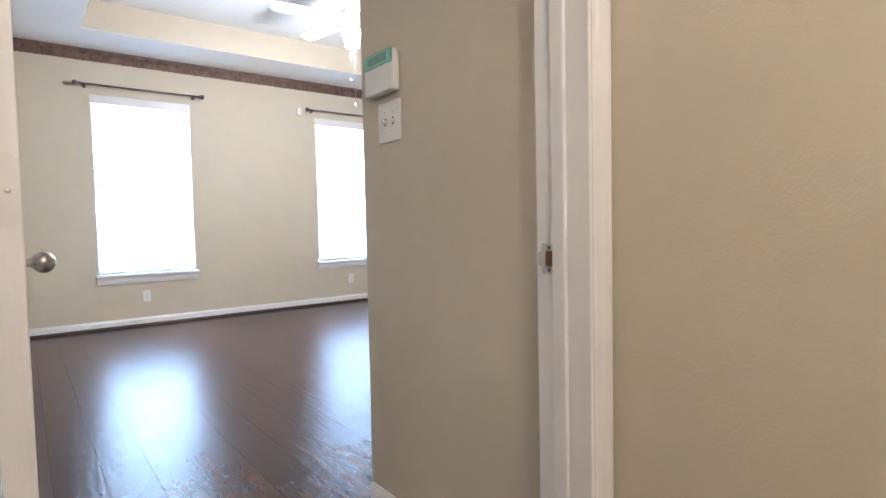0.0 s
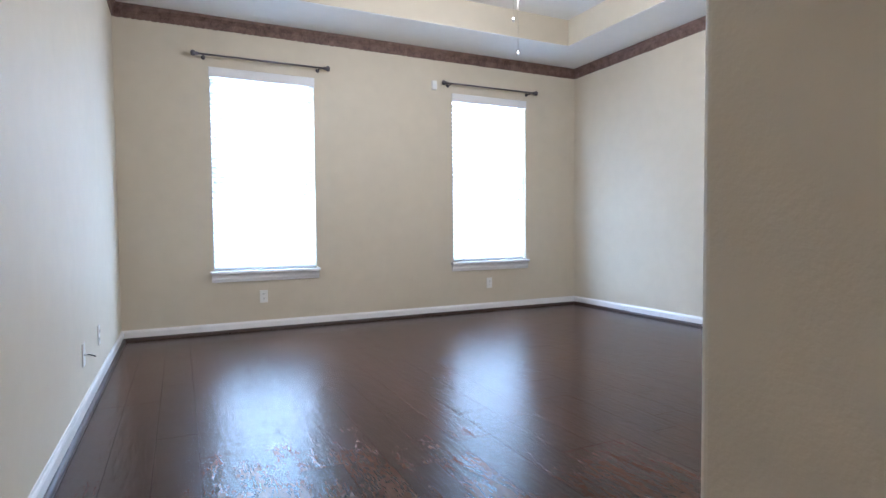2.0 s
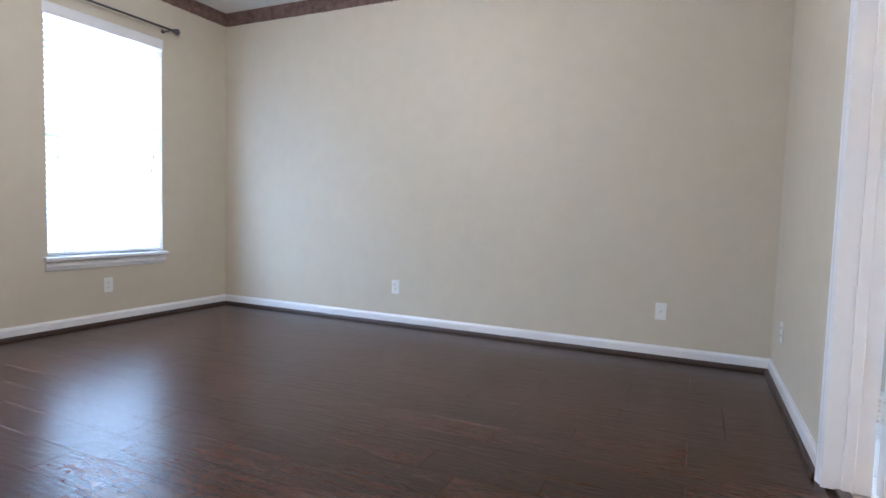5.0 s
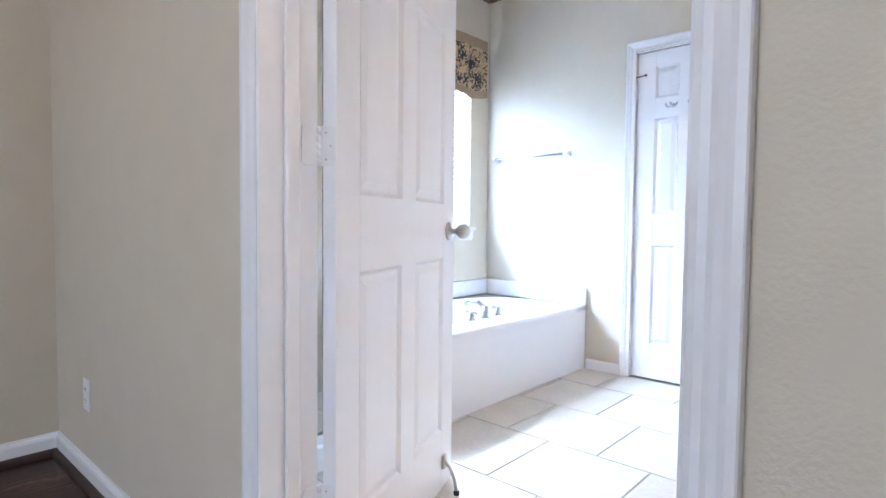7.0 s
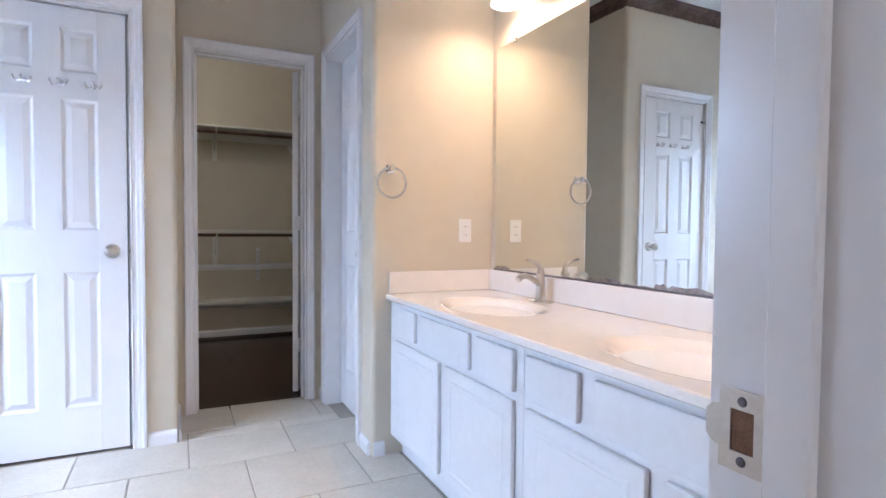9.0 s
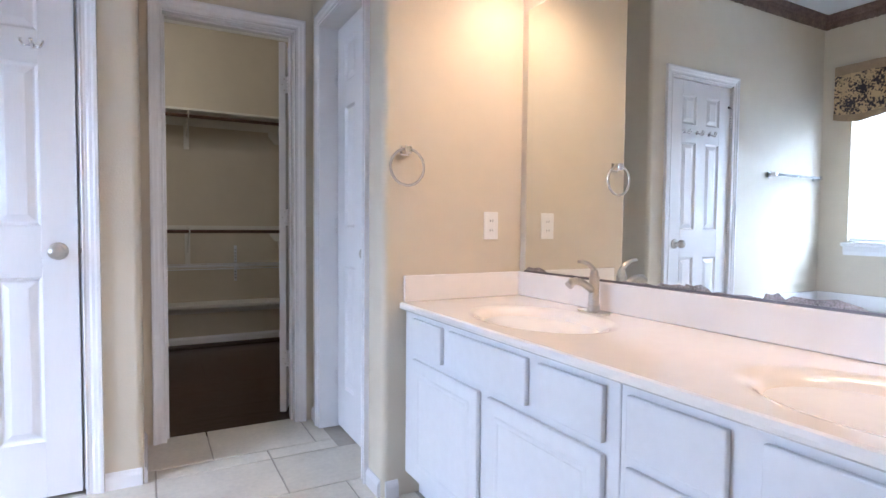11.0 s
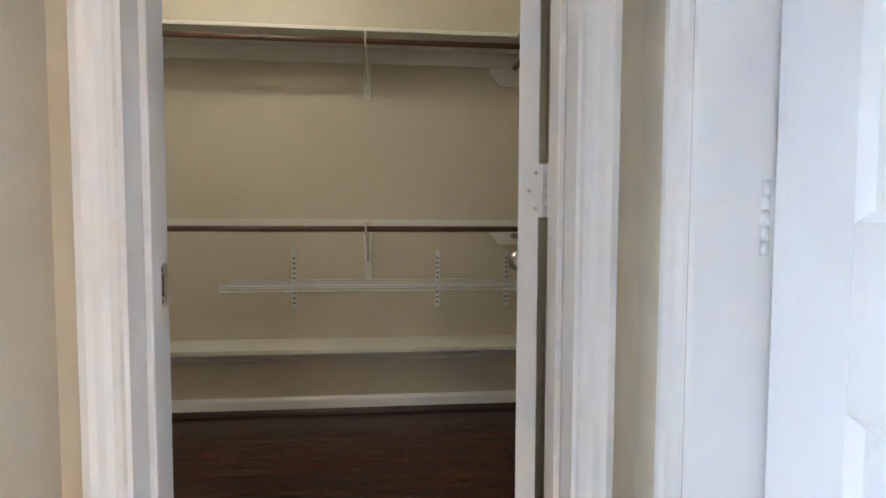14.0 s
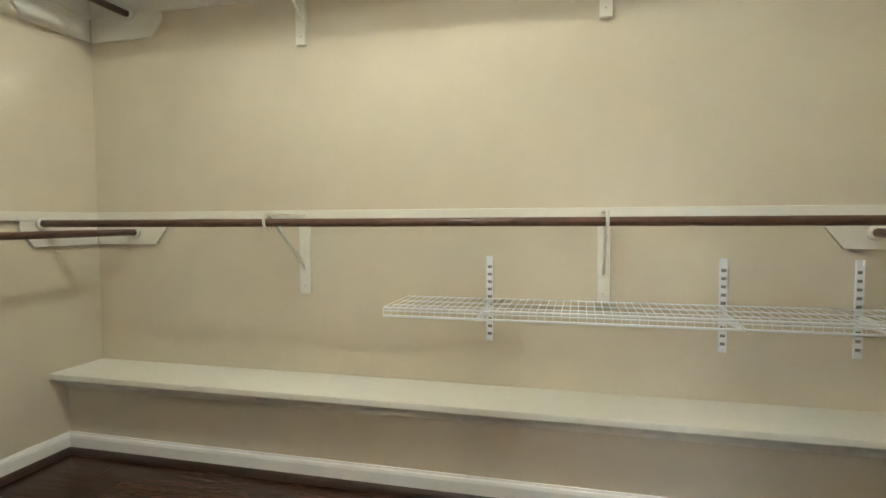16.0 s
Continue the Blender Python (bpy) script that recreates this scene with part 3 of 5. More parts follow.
# robe hooks on the cupboard door
def robe_hook(x):
    ob = thing("robe_hook", pose(x, BY - 0.012, 1.69), "chrome double robe hook screwed to the white door", "hook", "robe hooks on the door")
    bm = bmesh.new()
    turned(bm, [(0, 0), (0.014, 0), (0.013, 0.004), (0.007, 0.007), (0, 0.008)], pose(0, 0, 0, -90, 0, 0), 18)
    part("rose", bm, CHROME, ob)
    bm = bmesh.new()
    tube(bm, [(0, 0.004, 0), (0, 0.024, -0.006), (0, 0.040, -0.004), (0, 0.050, 0.012)], [0.006, 0.005, 0.005, 0.006], 10)
    part("lower_prong", bm, CHROME, ob)
    for s in (-1, 1):
        bm = bmesh.new()
        tube(bm, [(0, 0.008, 0.002), (s * 0.012, 0.022, -0.010), (s * 0.024, 0.030, -0.014), (s * 0.032, 0.034, 0.0), (s * 0.033, 0.034, 0.012)], [0.005, 0.0045, 0.0045, 0.0045, 0.0055], 10)
        part("prong", bm, CHROME, ob)


for x in (3.178, 3.048, 2.918):
    robe_hook(x)
stop = thing("hinge_stop", pose(H1 - 0.002, BY + 0.004, 1.885), "dark hinge-pin door stop", "door stop")
bm = bmesh.new()
tube(bm, [(0.01, 0.0, 0), (-0.03, 0.012, 0), (-0.062, 0.022, 0)], 0.004, 8)
part("arm", bm, PEWTER, stop)
bm = bmesh.new()
turned(bm, [(0, 0), (0.008, 0.001), (0.008, 0.008), (0, 0.009)], Matrix.Translation((-0.062, 0.022, 0)) @ pose(0, 0, 0, 0, -80, 0), 10)
part("bumper", bm, SLOT, stop)


# ---- windows, blinds and rods ----
def window(name, m, w, h, label, apron=True):
    """Local x along the wall, y into the room, z up from the sill; the opening is w by h."""
    win = thing(name, m, label, "window", kind="structure")
    bm = bmesh.new()
    d0, d1 = -0.125, -0.085
    for x0, x1, z0, z1 in ((0, 0.04, 0, h), (w - 0.04, w, 0, h), (0.04, w - 0.04, 0, 0.045), (0.04, w - 0.04, h - 0.045, h), (0.04, w - 0.04, h / 2 - 0.02, h / 2 + 0.02)):
        box(bm, x0, x1, d0, d1, z0, z1, 0.003)
    part("window_frame", bm, WHITE, win, "white vinyl window frame")
    for z0, z1 in ((0.045, h / 2 - 0.02), (h / 2 + 0.02, h - 0.045)):
        bm = bmesh.new()
        box(bm, 0.04, w - 0.04, -0.108, -0.104, z0, z1)
        pane = part("pane", bm, GLASS, win)
        pane.visible_shadow = False
    bm = bmesh.new()
    box(bm, -0.03, w + 0.03, -0.085, 0.045, -0.030, 0.0, 0.007, 2)
    part("window_sill", bm, WHITE, win, "white painted stool")
    if apron:
        bm = bmesh.new()
        prism(bm, [(0, 0), (0.010, 0), (0.013, 0.012), (0.019, 0.03), (0.022, 0.068), (0, 0.068)], Matrix(((0, 0, 1, -0.02), (1, 0, 0, 0.0005), (0, 1, 0, -0.099), (0, 0, 0, 1))), w + 0.04)
        part("apron", bm, WHITE, win)
    return win


def blind(m, w, h, label, tilt=62, proud=0.0):
    ob = thing("window_blind", m, label, "blind", "white slatted blinds")
    bm = bmesh.new()
    box(bm, 0.006 - proud, w - 0.006 + proud, -0.062, -0.002 + proud, h - 0.075, h - 0.004 + proud, 0.006, 2)
    part("headrail", bm, WHITE, ob, "white valance of the headrail")
    bm = bmesh.new()
    box(bm, 0.008, w - 0.008, -0.055, -0.012, 0.010, 0.028, 0.004, 2)
    part("bottom_rail", bm, WHITE, ob)
    n = int((h - 0.10) / 0.043)
    bm = bmesh.new()
    k = 5
    pts = [((i / (k - 1) - 0.5) * 0.05, 0.0035 * (1 - (2 * i / (k - 1) - 1) ** 2)) for i in range(k)]
    outline = pts + [(u, v - 0.0025) for u, v in reversed(pts)]
    prism(bm, outline, Matrix(((0, 0, 1, 0.008), (1, 0, 0, 0), (0, 1, 0, 0), (0, 0, 0, 1))), w - 0.016)
    data = mesh_of(bm, "slat", SLAT)
    for i in range(n):
        s = new("slat", data)
        s.parent = ob
        s.matrix_basis = pose(0, -0.034, 0.05 + i * 0.043, -tilt, 0, 0)
    for x in (0.12, w - 0.12):
        bm = bmesh.new()
        tube(bm, [(x, -0.006, 0.02), (x, -0.006, h - 0.07)], 0.0012, 6)
        part("ladder_cord", bm, WHITE, ob)
    for x, z in ((0.085, 0.80), (0.10, 0.68), (w - 0.08, 0.72)):
        bm = bmesh.new()
        tube(bm, [(x, 0.004, z), (x, 0.0, h - 0.08)], 0.0012, 6)
        cord = part("pull_cord", bm, WHITE, ob)
        bm = bmesh.new()
        turned(bm, [(0, 0), (0.006, 0.002), (0.005, 0.02), (0.002, 0.03), (0, 0.03)], Matrix.Translation((x, 0.004, z - 0.025)), 10)
        part("tassel", bm, PEWTER, cord, "dark cord tassel")
    return ob


for name, tilt in (("window_1", 50), ("window_2", 58)):
    a, b = WIN[name]
    window(name, pose(b, N, SILL, 0, 0, 180), b - a, HEAD - SILL, "tall white bedroom window with sill and apron")
    blind(pose(b, N, SILL, 0, 0, 180), b - a, HEAD - SILL, "white horizontal slat blind drawn down over the window", tilt, 0.014)


def curtain_rod(x0, x1, z):
    ob = thing("curtain_rod", pose(x0, N - 0.075, z), "empty dark pewter curtain rod above the window", "curtain rod", "curtain rods over the windows")
    w = x1 - x0
    bm = bmesh.new()
    tube(bm, [(0, 0, 0), (w, 0, 0)], 0.0085, 12)
    part("rod", bm, PEWTER, ob)
    for x, s in ((0, -1), (w, 1)):
        bm = bmesh.new()
        turned(bm, [(0, -0.02), (0.012, -0.02), (0.016, -0.012), (0.012, 0.0), (0.020, 0.006), (0.026, 0.020), (0.020, 0.034), (0, 0.042)], Matrix.Translation((x, 0, 0)) @ pose(0, 0, 0, 0, s * 90, 0), 18)
        part("finial", bm, PEWTER, ob)
        xb = x - s * 0.06
        bm = bmesh.new()
        tube(bm, [(xb, 0.072, -0.01), (xb, 0.03, -0.012), (xb, 0.0, -0.012)], 0.006, 8)
        turned(bm, [(0, 0), (0.018, 0), (0.016, 0.006), (0, 0.008)], Matrix.Translation((xb, 0.0745, -0.01)) @ pose(0, 0, 0, 90, 0, 0), 14)
        part("bracket", bm, PEWTER, ob)


curtain_rod(0.605, 1.705, 2.395)
curtain_rod(2.94, 4.04, 2.395)

sensor = thing("motion_sensor", pose(2.838, N, 2.372), "small white alarm sensor on the wall", "sensor")
bm = bmesh.new()
box(bm, -0.028, 0.028, -0.035, -0.0005, -0.045, 0.045, 0.008, 2)
part("housing", bm, PLASTIC, sensor)
bm = bmesh.new()
box(bm, -0.018, 0.018, -0.037, -0.0355, -0.030, 0.005, 0.0006)
part("lens", bm, WHITE, sensor)


# ---- outlets and switches ----
def outlet(m, label, kind="duplex"):
    """Local x along the wall, y out of it, z up."""
    ob = thing("outlet", m, label, "outlet", "wall outlets")
    bm = bmesh.new()
    box(bm, -0.035, 0.035, 0.0, 0.006, -0.057, 0.057, 0.003, 2)
    part("cover_plate", bm, PLASTIC, ob)
    if kind == "duplex":
        for z in (-0.020, 0.020):
            bm = bmesh.new()
            box(bm, -0.016, 0.016, 0.006, 0.008, z - 0.014, z + 0.014, 0.0015)
            face = part("receptacle", bm, PLASTIC, ob)
            for x in (-0.006, 0.006):
                bm = bmesh.new()
                box(bm, x - 0.001, x + 0.001, 0.0078, 0.0086, z - 0.001, z + 0.008)
                part("slot", bm, SLOT, face)
            bm = bmesh.new()
            turned(bm, [(0, 0.0078), (0.0025, 0.0078), (0.0025, 0.0086), (0, 0.0086)], Matrix.Translation((0, 0, z - 0.007)) @ pose(0, 0, 0, -90, 0, 0), 8)
            part("ground_hole", bm, SLOT, face)
    elif kind == "gfci":
        bm = bmesh.new()
        box(bm, -0.017, 0.017, 0.006, 0.008, -0.034, 0.034, 0.001)
        face = part("receptacle", bm, PLASTIC, ob)
        for z in (-0.020, 0.020):
            for x in (-0.006, 0.006):
                bm = bmesh.new()
                box(bm, x - 0.001, x + 0.001, 0.0078, 0.0086, z - 0.004, z + 0.005)
                part("slot", bm, SLOT, face)
        for z in (-0.005, 0.005):
            bm = bmesh.new()
            box(bm, -0.008, 0.008, 0.008, 0.0095, z - 0.0035, z + 0.0035, 0.0006)
            part("test_button", bm, PLASTIC, face)
    else:
        bm = bmesh.new()
        turned(bm, [(0, 0.006), (0.006, 0.006), (0.006, 0.012), (0.004, 0.012), (0.004, 0.018), (0, 0.018)], pose(0, 0, 0, -90, 0, 0), 12)
        part("jack", bm, NICKEL, ob, "metal cable jack")
        if kind == "cable":
            bm = bmesh.new()
            tube(bm, [(0, 0.018, 0), (0.0, 0.035, -0.004), (0.004, 0.055, -0.012)], 0.003, 8)
            part("cable_stub", bm, SLOT, ob, "short dark cable stub")
    for z in (-0.046, 0.046):
        bm = bmesh.new()
        turned(bm, [(0, 0.006), (0.0028, 0.006), (0.002, 0.0072), (0, 0.0074)], Matrix.Translation((0, 0, z)) @ pose(0, 0, 0, -90, 0, 0), 8)
        part("screw", bm, PLASTIC, ob)
    return ob


for x in (1.122, 3.488):
    outlet(pose(x, N, 0.305, 0, 0, 180), "white duplex outlet under the bedroom window")
outlet(pose(E, 2.697, 0.317, 0, 0, 90), "white duplex outlet on the plain bedroom wall")
outlet(pose(E, 0.651, 0.321, 0, 0, 90), "white cable outlet on the plain bedroom wall", "jack")
outlet(pose(0, 0.891, 0.367, 0, 0, -90), "white duplex outlet on the bedroom side wall")
outlet(pose(0, 2.64, 0.30, 0, 0, -90), "white cable outlet with a dark stub of cable", "cable")
outlet(pose(0, 3.21, 0.30, 0, 0, -90), "white outlet on the bedroom side wall")
outlet(pose(4.26, 0, 0.33), "white duplex outlet near the bathroom door")
outlet(pose(1.308, TW, 1.049), "white ground-fault outlet beside the vanity mirror", "gfci")

switch = thing("light_switch", pose(KW, -0.254, 1.315, 0, 0, 90), "white double switch plate under the keypad", "light switch")
bm = bmesh.new()
box(bm, -0.064, 0.064, 0.0, 0.006, -0.064, 0.064, 0.003, 2)
part("cover_plate", bm, PLASTIC, switch)
for x in (-0.023, 0.023):
    bm = bmesh.new()
    box(bm, x - 0.005, x + 0.005, 0.0055, 0.0065, -0.012, 0.012)
    part("slot", bm, PEWTER, switch)
    bm = bmesh.new()
    prism(bm, [(0.006, -0.006), (0.018, 0.004), (0.018, 0.009), (0.006, 0.006)], Matrix(((0, 0, 1, x - 0.004), (1, 0, 0, 0), (0, 1, 0, 0), (0, 0, 0, 1))), 0.008)
    part("toggle", bm, PLASTIC, switch)
for x in (-0.023, 0.023):
    for z in (-0.030, 0.030):
        bm = bmesh.new()
        turned(bm, [(0, 0.006), (0.0028, 0.006), (0.002, 0.0075), (0, 0.0078)], Matrix.Translation((x, 0, z)) @ pose(0, 0, 0, -90, 0, 0), 8)
        part("screw", bm, NICKEL, switch)

keypad = thing("alarm_keypad", pose(KW, -0.238, 1.465, 0, 0, 90), "white alarm keypad with a turquoise display", "keypad")
bm = bmesh.new()
box(bm, -0.082, 0.082, 0.0005, 0.032, -0.066, 0.066, 0.013, 3)
part("housing", bm, PLASTIC, keypad)
TEAL = material("turquoise_plastic", (0.18, 0.50, 0.43), 0.35, vary=0.05, scale=20)
bm = bmesh.new()
box(bm, -0.080, 0.080, 0.030, 0.0345, 0.020, 0.062, 0.004, 2)
bezel = part("display_bezel", bm, TEAL, keypad, "turquoise display surround")
bm = bmesh.new()
box(bm, -0.052, 0.058, 0.0347, 0.0352, 0.030, 0.054, 0.0)
part("display", bm, material("grey_green_display", (0.17, 0.30, 0.27), 0.25, vary=0.06, scale=15), bezel, "grey-green display")
bm = bmesh.new()
box(bm, -0.062, -0.058, 0.0347, 0.0356, 0.040, 0.044)
part("status_light", bm, PLASTIC, bezel)
bm = bmesh.new()
box(bm, -0.078, 0.078, 0.0322, 0.0345, -0.062, 0.017, 0.002, 2)
part("flap", bm, PLASTIC, keypad)

# ---- ceiling fan and vent ----
FAN = (2.33, 2.30)
fan = thing("ceiling_fan", pose(FAN[0], FAN[1], TZ), "white ceiling fan with five blades and lit tulip shades", "ceiling fan")
bm = bmesh.new()
turned(bm, [(0, 0), (0.072, 0), (0.070, -0.02), (0.045, -0.055), (0.02, -0.062), (0, -0.062)])
part("canopy", bm, WHITE, fan)
bm = bmesh.new()
tube(bm, [(0, 0, -0.05), (0, 0, -0.27)], 0.012, 14)
part("downrod", bm, WHITE, fan)
bm = bmesh.new()
turned(bm, [(0, -0.255), (0.05, -0.258), (0.105, -0.28), (0.118, -0.31), (0.112, -0.345), (0.075, -0.365), (0.06, -0.385), (0.058, -0.42), (0.03, -0.44), (0, -0.44)], Matrix(), 28)
part("motor_housing", bm, WHITE, fan)
for i in range(5):
    turn = pose(0, 0, 0, 0, 0, 72 * i + 30)
    bm = bmesh.new()
    outline = [(0.16, -0.052), (0.20, -0.060), (0.56, -0.070), (0.62, -0.062), (0.645, -0.035), (0.65, 0), (0.645, 0.035), (0.62, 0.062), (0.56, 0.070), (0.20, 0.060), (0.16, 0.052)]
    prism(bm, outline, turn @ pose(0, 0, -0.338, 11, 0, 0), 0.007)
    blade = part("blade", bm, WHITE, fan, "white fan blade")
    bm = bmesh.new()
    prism(bm, [(0.09, -0.014), (0.15, -0.018), (0.19, -0.040), (0.24, -0.030), (0.24, 0.030), (0.19, 0.040), (0.15, 0.018), (0.09, 0.014)], turn @ pose(0, 0, -0.346, 11, 0, 0), 0.005)
    part("blade_iron", bm, NICKEL, blade)
LIT = glowing("lit_frosted_glass", (1.0, 0.90, 0.74), 14.0)
for i in range(4):
    m = pose(0, 0, 0, 0, 0, 90 * i + 18) @ pose(0.075, 0, -0.43, 0, 38, 0)
    bm = bmesh.new()
    tube(bm, [m @ Vector((-0.03, 0, 0.03)), m @ Vector((0, 0, 0.0))], 0.009, 10)
    arm = part("lamp_arm", bm, NICKEL, fan)
    bm = bmesh.new()
    turned(bm, [(0.018, 0.0), (0.028, -0.015), (0.040, -0.05), (0.046, -0.085), (0.058, -0.115), (0.056, -0.116), (0.043, -0.085), (0.036, -0.05), (0.022, -0.015), (0.014, -0.002)], m, 20)
    part("shade", bm, LIT, arm, "lit frosted tulip glass shade")
for x, y, z in ((0.03, 0.02, -1.0), (-0.03, -0.02, -0.82)):
    bm = bmesh.new()
    tube(bm, [(x, y, -0.43), (x, y, z)], 0.0012, 6)
    chain = part("pull_chain", bm, NICKEL, fan)
    bm = bmesh.new()
    turned(bm, [(0, 0), (0.008, 0.008), (0.009, 0.018), (0.004, 0.03), (0, 0.03)], Matrix.Translation((x, y, z - 0.03)), 12)
    part("chain_knob", bm, WHITE, chain)
lamp("fan_light", 'POINT', pose(FAN[0], FAN[1], TZ - 0.62), 56, (1.0, 0.92, 0.80), radius=0.08)

vent = thing("ceiling_vent", pose(2.26, 3.16, TZ), "white louvred ceiling air vent", "vent")
bm = bmesh.new()
for x0, x1, y0, y1 in ((-0.20, 0.20, -0.115, -0.09), (-0.20, 0.20, 0.09, 0.115), (-0.20, -0.17, -0.09, 0.09), (0.17, 0.20, -0.09, 0.09), (-0.012, 0.012, -0.09, 0.09)):
    box(bm, x0, x1, y0, y1, -0.010, -0.0005, 0.002)
part("frame", bm, WHITE, vent)
# black sheet painted as the shade of the duct behind the louvres
bm = bmesh.new()
box(bm, -0.17, 0.17, -0.09, 0.09, -0.0025, -0.0006)
part("duct_shade", bm, SLOT, vent)
for i in range(9):
    for s in (-1, 1):
        bm = bmesh.new()
        box(bm, -0.079, 0.079, -0.008, 0.008, -0.0006, 0.0006)
        part("slat", bm, WHITE, vent, "", pose(s * 0.091, -0.080 + i * 0.02, -0.007, 38 * s, 0, 0))

# ---- bathroom: tub, shower, window ----
TBZ, TBY = 0.432, -1.25
tub = thing("bathtub", pose(0, 0, 0), "white drop-in garden tub with panelled apron", "bathtub")
bm = bmesh.new()
box(bm, TBX + 0.012, TBX + 0.03, BY + 0.004, TBY, 0.0, TBZ - 0.03)
part("apron", bm, TUB, tub, "glossy white tub apron")
cx, cy, rx, ry = 4.14, -2.01, 0.33, 0.64
bm = bmesh.new()


def angles(cx, cy, x0, x1, y0, y1, n):
    """Even angles about a point, with those of a rectangle's corners among them."""
    corners = [math.atan2(y - cy, x - cx) % (2 * math.pi) for x in (x0, x1) for y in (y0, y1)]
    even = [2 * math.pi * i / n for i in range(n)]
    return sorted([a for a in even if min(abs(a - c) for c in corners) > 0.03] + corners)


def to_edge(cx, cy, x0, x1, y0, y1, a, z):
    """Where the ray at angle a leaves the rectangle."""
    c, s = math.cos(a), math.sin(a)
    tx = (x1 - cx) / c if c > 1e-6 else ((x0 - cx) / c if c < -1e-6 else 1e9)
    ty = (y1 - cy) / s if s > 1e-6 else ((y0 - cy) / s if s < -1e-6 else 1e9)
    d = min(tx, ty)
    return (cx + d * c, cy + d * s, z)


TR = (TBX, BX1 - 0.004, BY + 0.004, TBY)
ANG = angles(cx, cy, *TR, 48)
K = len(ANG)


def oval(rx, ry, z, power=2.6):
    out = []
    for a in ANG:
        c, s = math.cos(a), math.sin(a)
        r = (abs(c) ** power + abs(s) ** power) ** (-1 / power)
        out.append((cx + rx * r * c, cy + ry * r * s, z))
    return out


def rim_point(i, inset, z):
    x, y, z = to_edge(cx, cy, *TR, ANG[i], z)
    return (min(max(x, TR[0] + inset), TR[1] - inset), min(max(y, TR[2] + inset), TR[3] - inset), z)


rings = [[rim_point(i, 0.0, TBZ - 0.032) for i in range(K)], [rim_point(i, 0.0, TBZ - 0.008) for i in range(K)], [rim_point(i, 0.008, TBZ) for i in range(K)],
         oval(rx + 0.03, ry + 0.03, TBZ), oval(rx + 0.012, ry + 0.012, TBZ + 0.006), oval(rx, ry, TBZ - 0.004), oval(rx - 0.03, ry - 0.03, TBZ - 0.06), oval(rx - 0.08, ry - 0.09, 0.16), oval(rx - 0.14, ry - 0.17, 0.09), oval(0.02, 0.02, 0.085)]
vr = [[bm.verts.new(p) for p in r] for r in rings]
for a, b in zip(vr, vr[1:]):
    for i in range(K):
        f = bm.faces.new((a[i], a[(i + 1) % K], b[(i + 1) % K], b[i]))
        f.smooth = True
bm.faces.new(vr[-1])
part("basin", bm, TUB, tub, "glossy white oval basin and deck")
for x0, x1, y0, y1 in ((TBX + 0.004, BX1 - 0.026, BY + 0.004, BY + 0.026), (BX1 - 0.026, BX1 - 0.004, BY + 0.004, TBY)):
    bm = bmesh.new()
    box(bm, x0, x1, y0, y1, TBZ, TBZ + 0.115, 0.005, 2)
    part("splash_ledge", bm, TUB, tub)
bm = bmesh.new()
turned(bm, [(0, 0), (0.022, 0), (0.02, 0.003), (0, 0.003)], Matrix.Translation((TBX + 0.16, BY + 0.11, TBZ)), 16)
part("overflow_cap", bm, PEWTER, tub)
tap = thing("tub_faucet", pose(3.85, -1.84, TBZ), "chrome deck-mounted tub faucet", "faucet")
bm = bmesh.new()
turned(bm, [(0, 0), (0.026, 0), (0.024, 0.008), (0.017, 0.014), (0.016, 0.07), (0, 0.072)], Matrix(), 18)
part("body", bm, CHROME, tap)
bm = bmesh.new()
tube(bm, [(0, 0, 0.055), (0.05, 0, 0.085), (0.11, 0, 0.088), (0.145, 0, 0.068)], [0.014, 0.014, 0.013, 0.012], 12)
part("spout", bm, CHROME, tap)
for dy in (-0.12, 0.12):
    bm = bmesh.new()
    turned(bm, [(0, 0), (0.022, 0), (0.02, 0.01), (0.013, 0.02), (0.013, 0.04), (0, 0.045)], Matrix.Translation((0, dy, 0)), 16)
    h = part("handle_base", bm, CHROME, tap)
    bm = bmesh.new()
    tube(bm, [(-0.03, dy, 0.046), (0.04, dy, 0.050)], 0.007, 10)
    part("lever", bm, CHROME, h)

shower = thing("shower_enclosure", pose(3.71, -0.165, 0), "framed clear glass shower screen on a white curb", "shower")
bm = bmesh.new()
box(bm, 0, 0.10, -1.08, 0.03, 0.0, 0.11, 0.012, 2)
part("curb", bm, TUB, shower, "white shower curb")
bm = bmesh.new()
for y0, y1, z0, z1 in ((-1.06, 0.02, 0.11, 0.135), (-1.06, 0.02, 1.86, 1.89), (-1.06, -1.04, 0.135, 1.86), (-0.54, -0.51, 0.135, 1.86), (-0.01, 0.02, 0.135, 1.86)):
    box(bm, 0.035, 0.065, y0, y1, z0, z1, 0.003)
part("metal_frame", bm, CHROME, shower, "chrome frame")
for y0, y1 in ((-1.04, -0.54), (-0.51, -0.01)):
    bm = bmesh.new()
    box(bm, 0.047, 0.053, y0, y1, 0.135, 1.86)
    part("pane", bm, GLASS, shower).visible_shadow = False

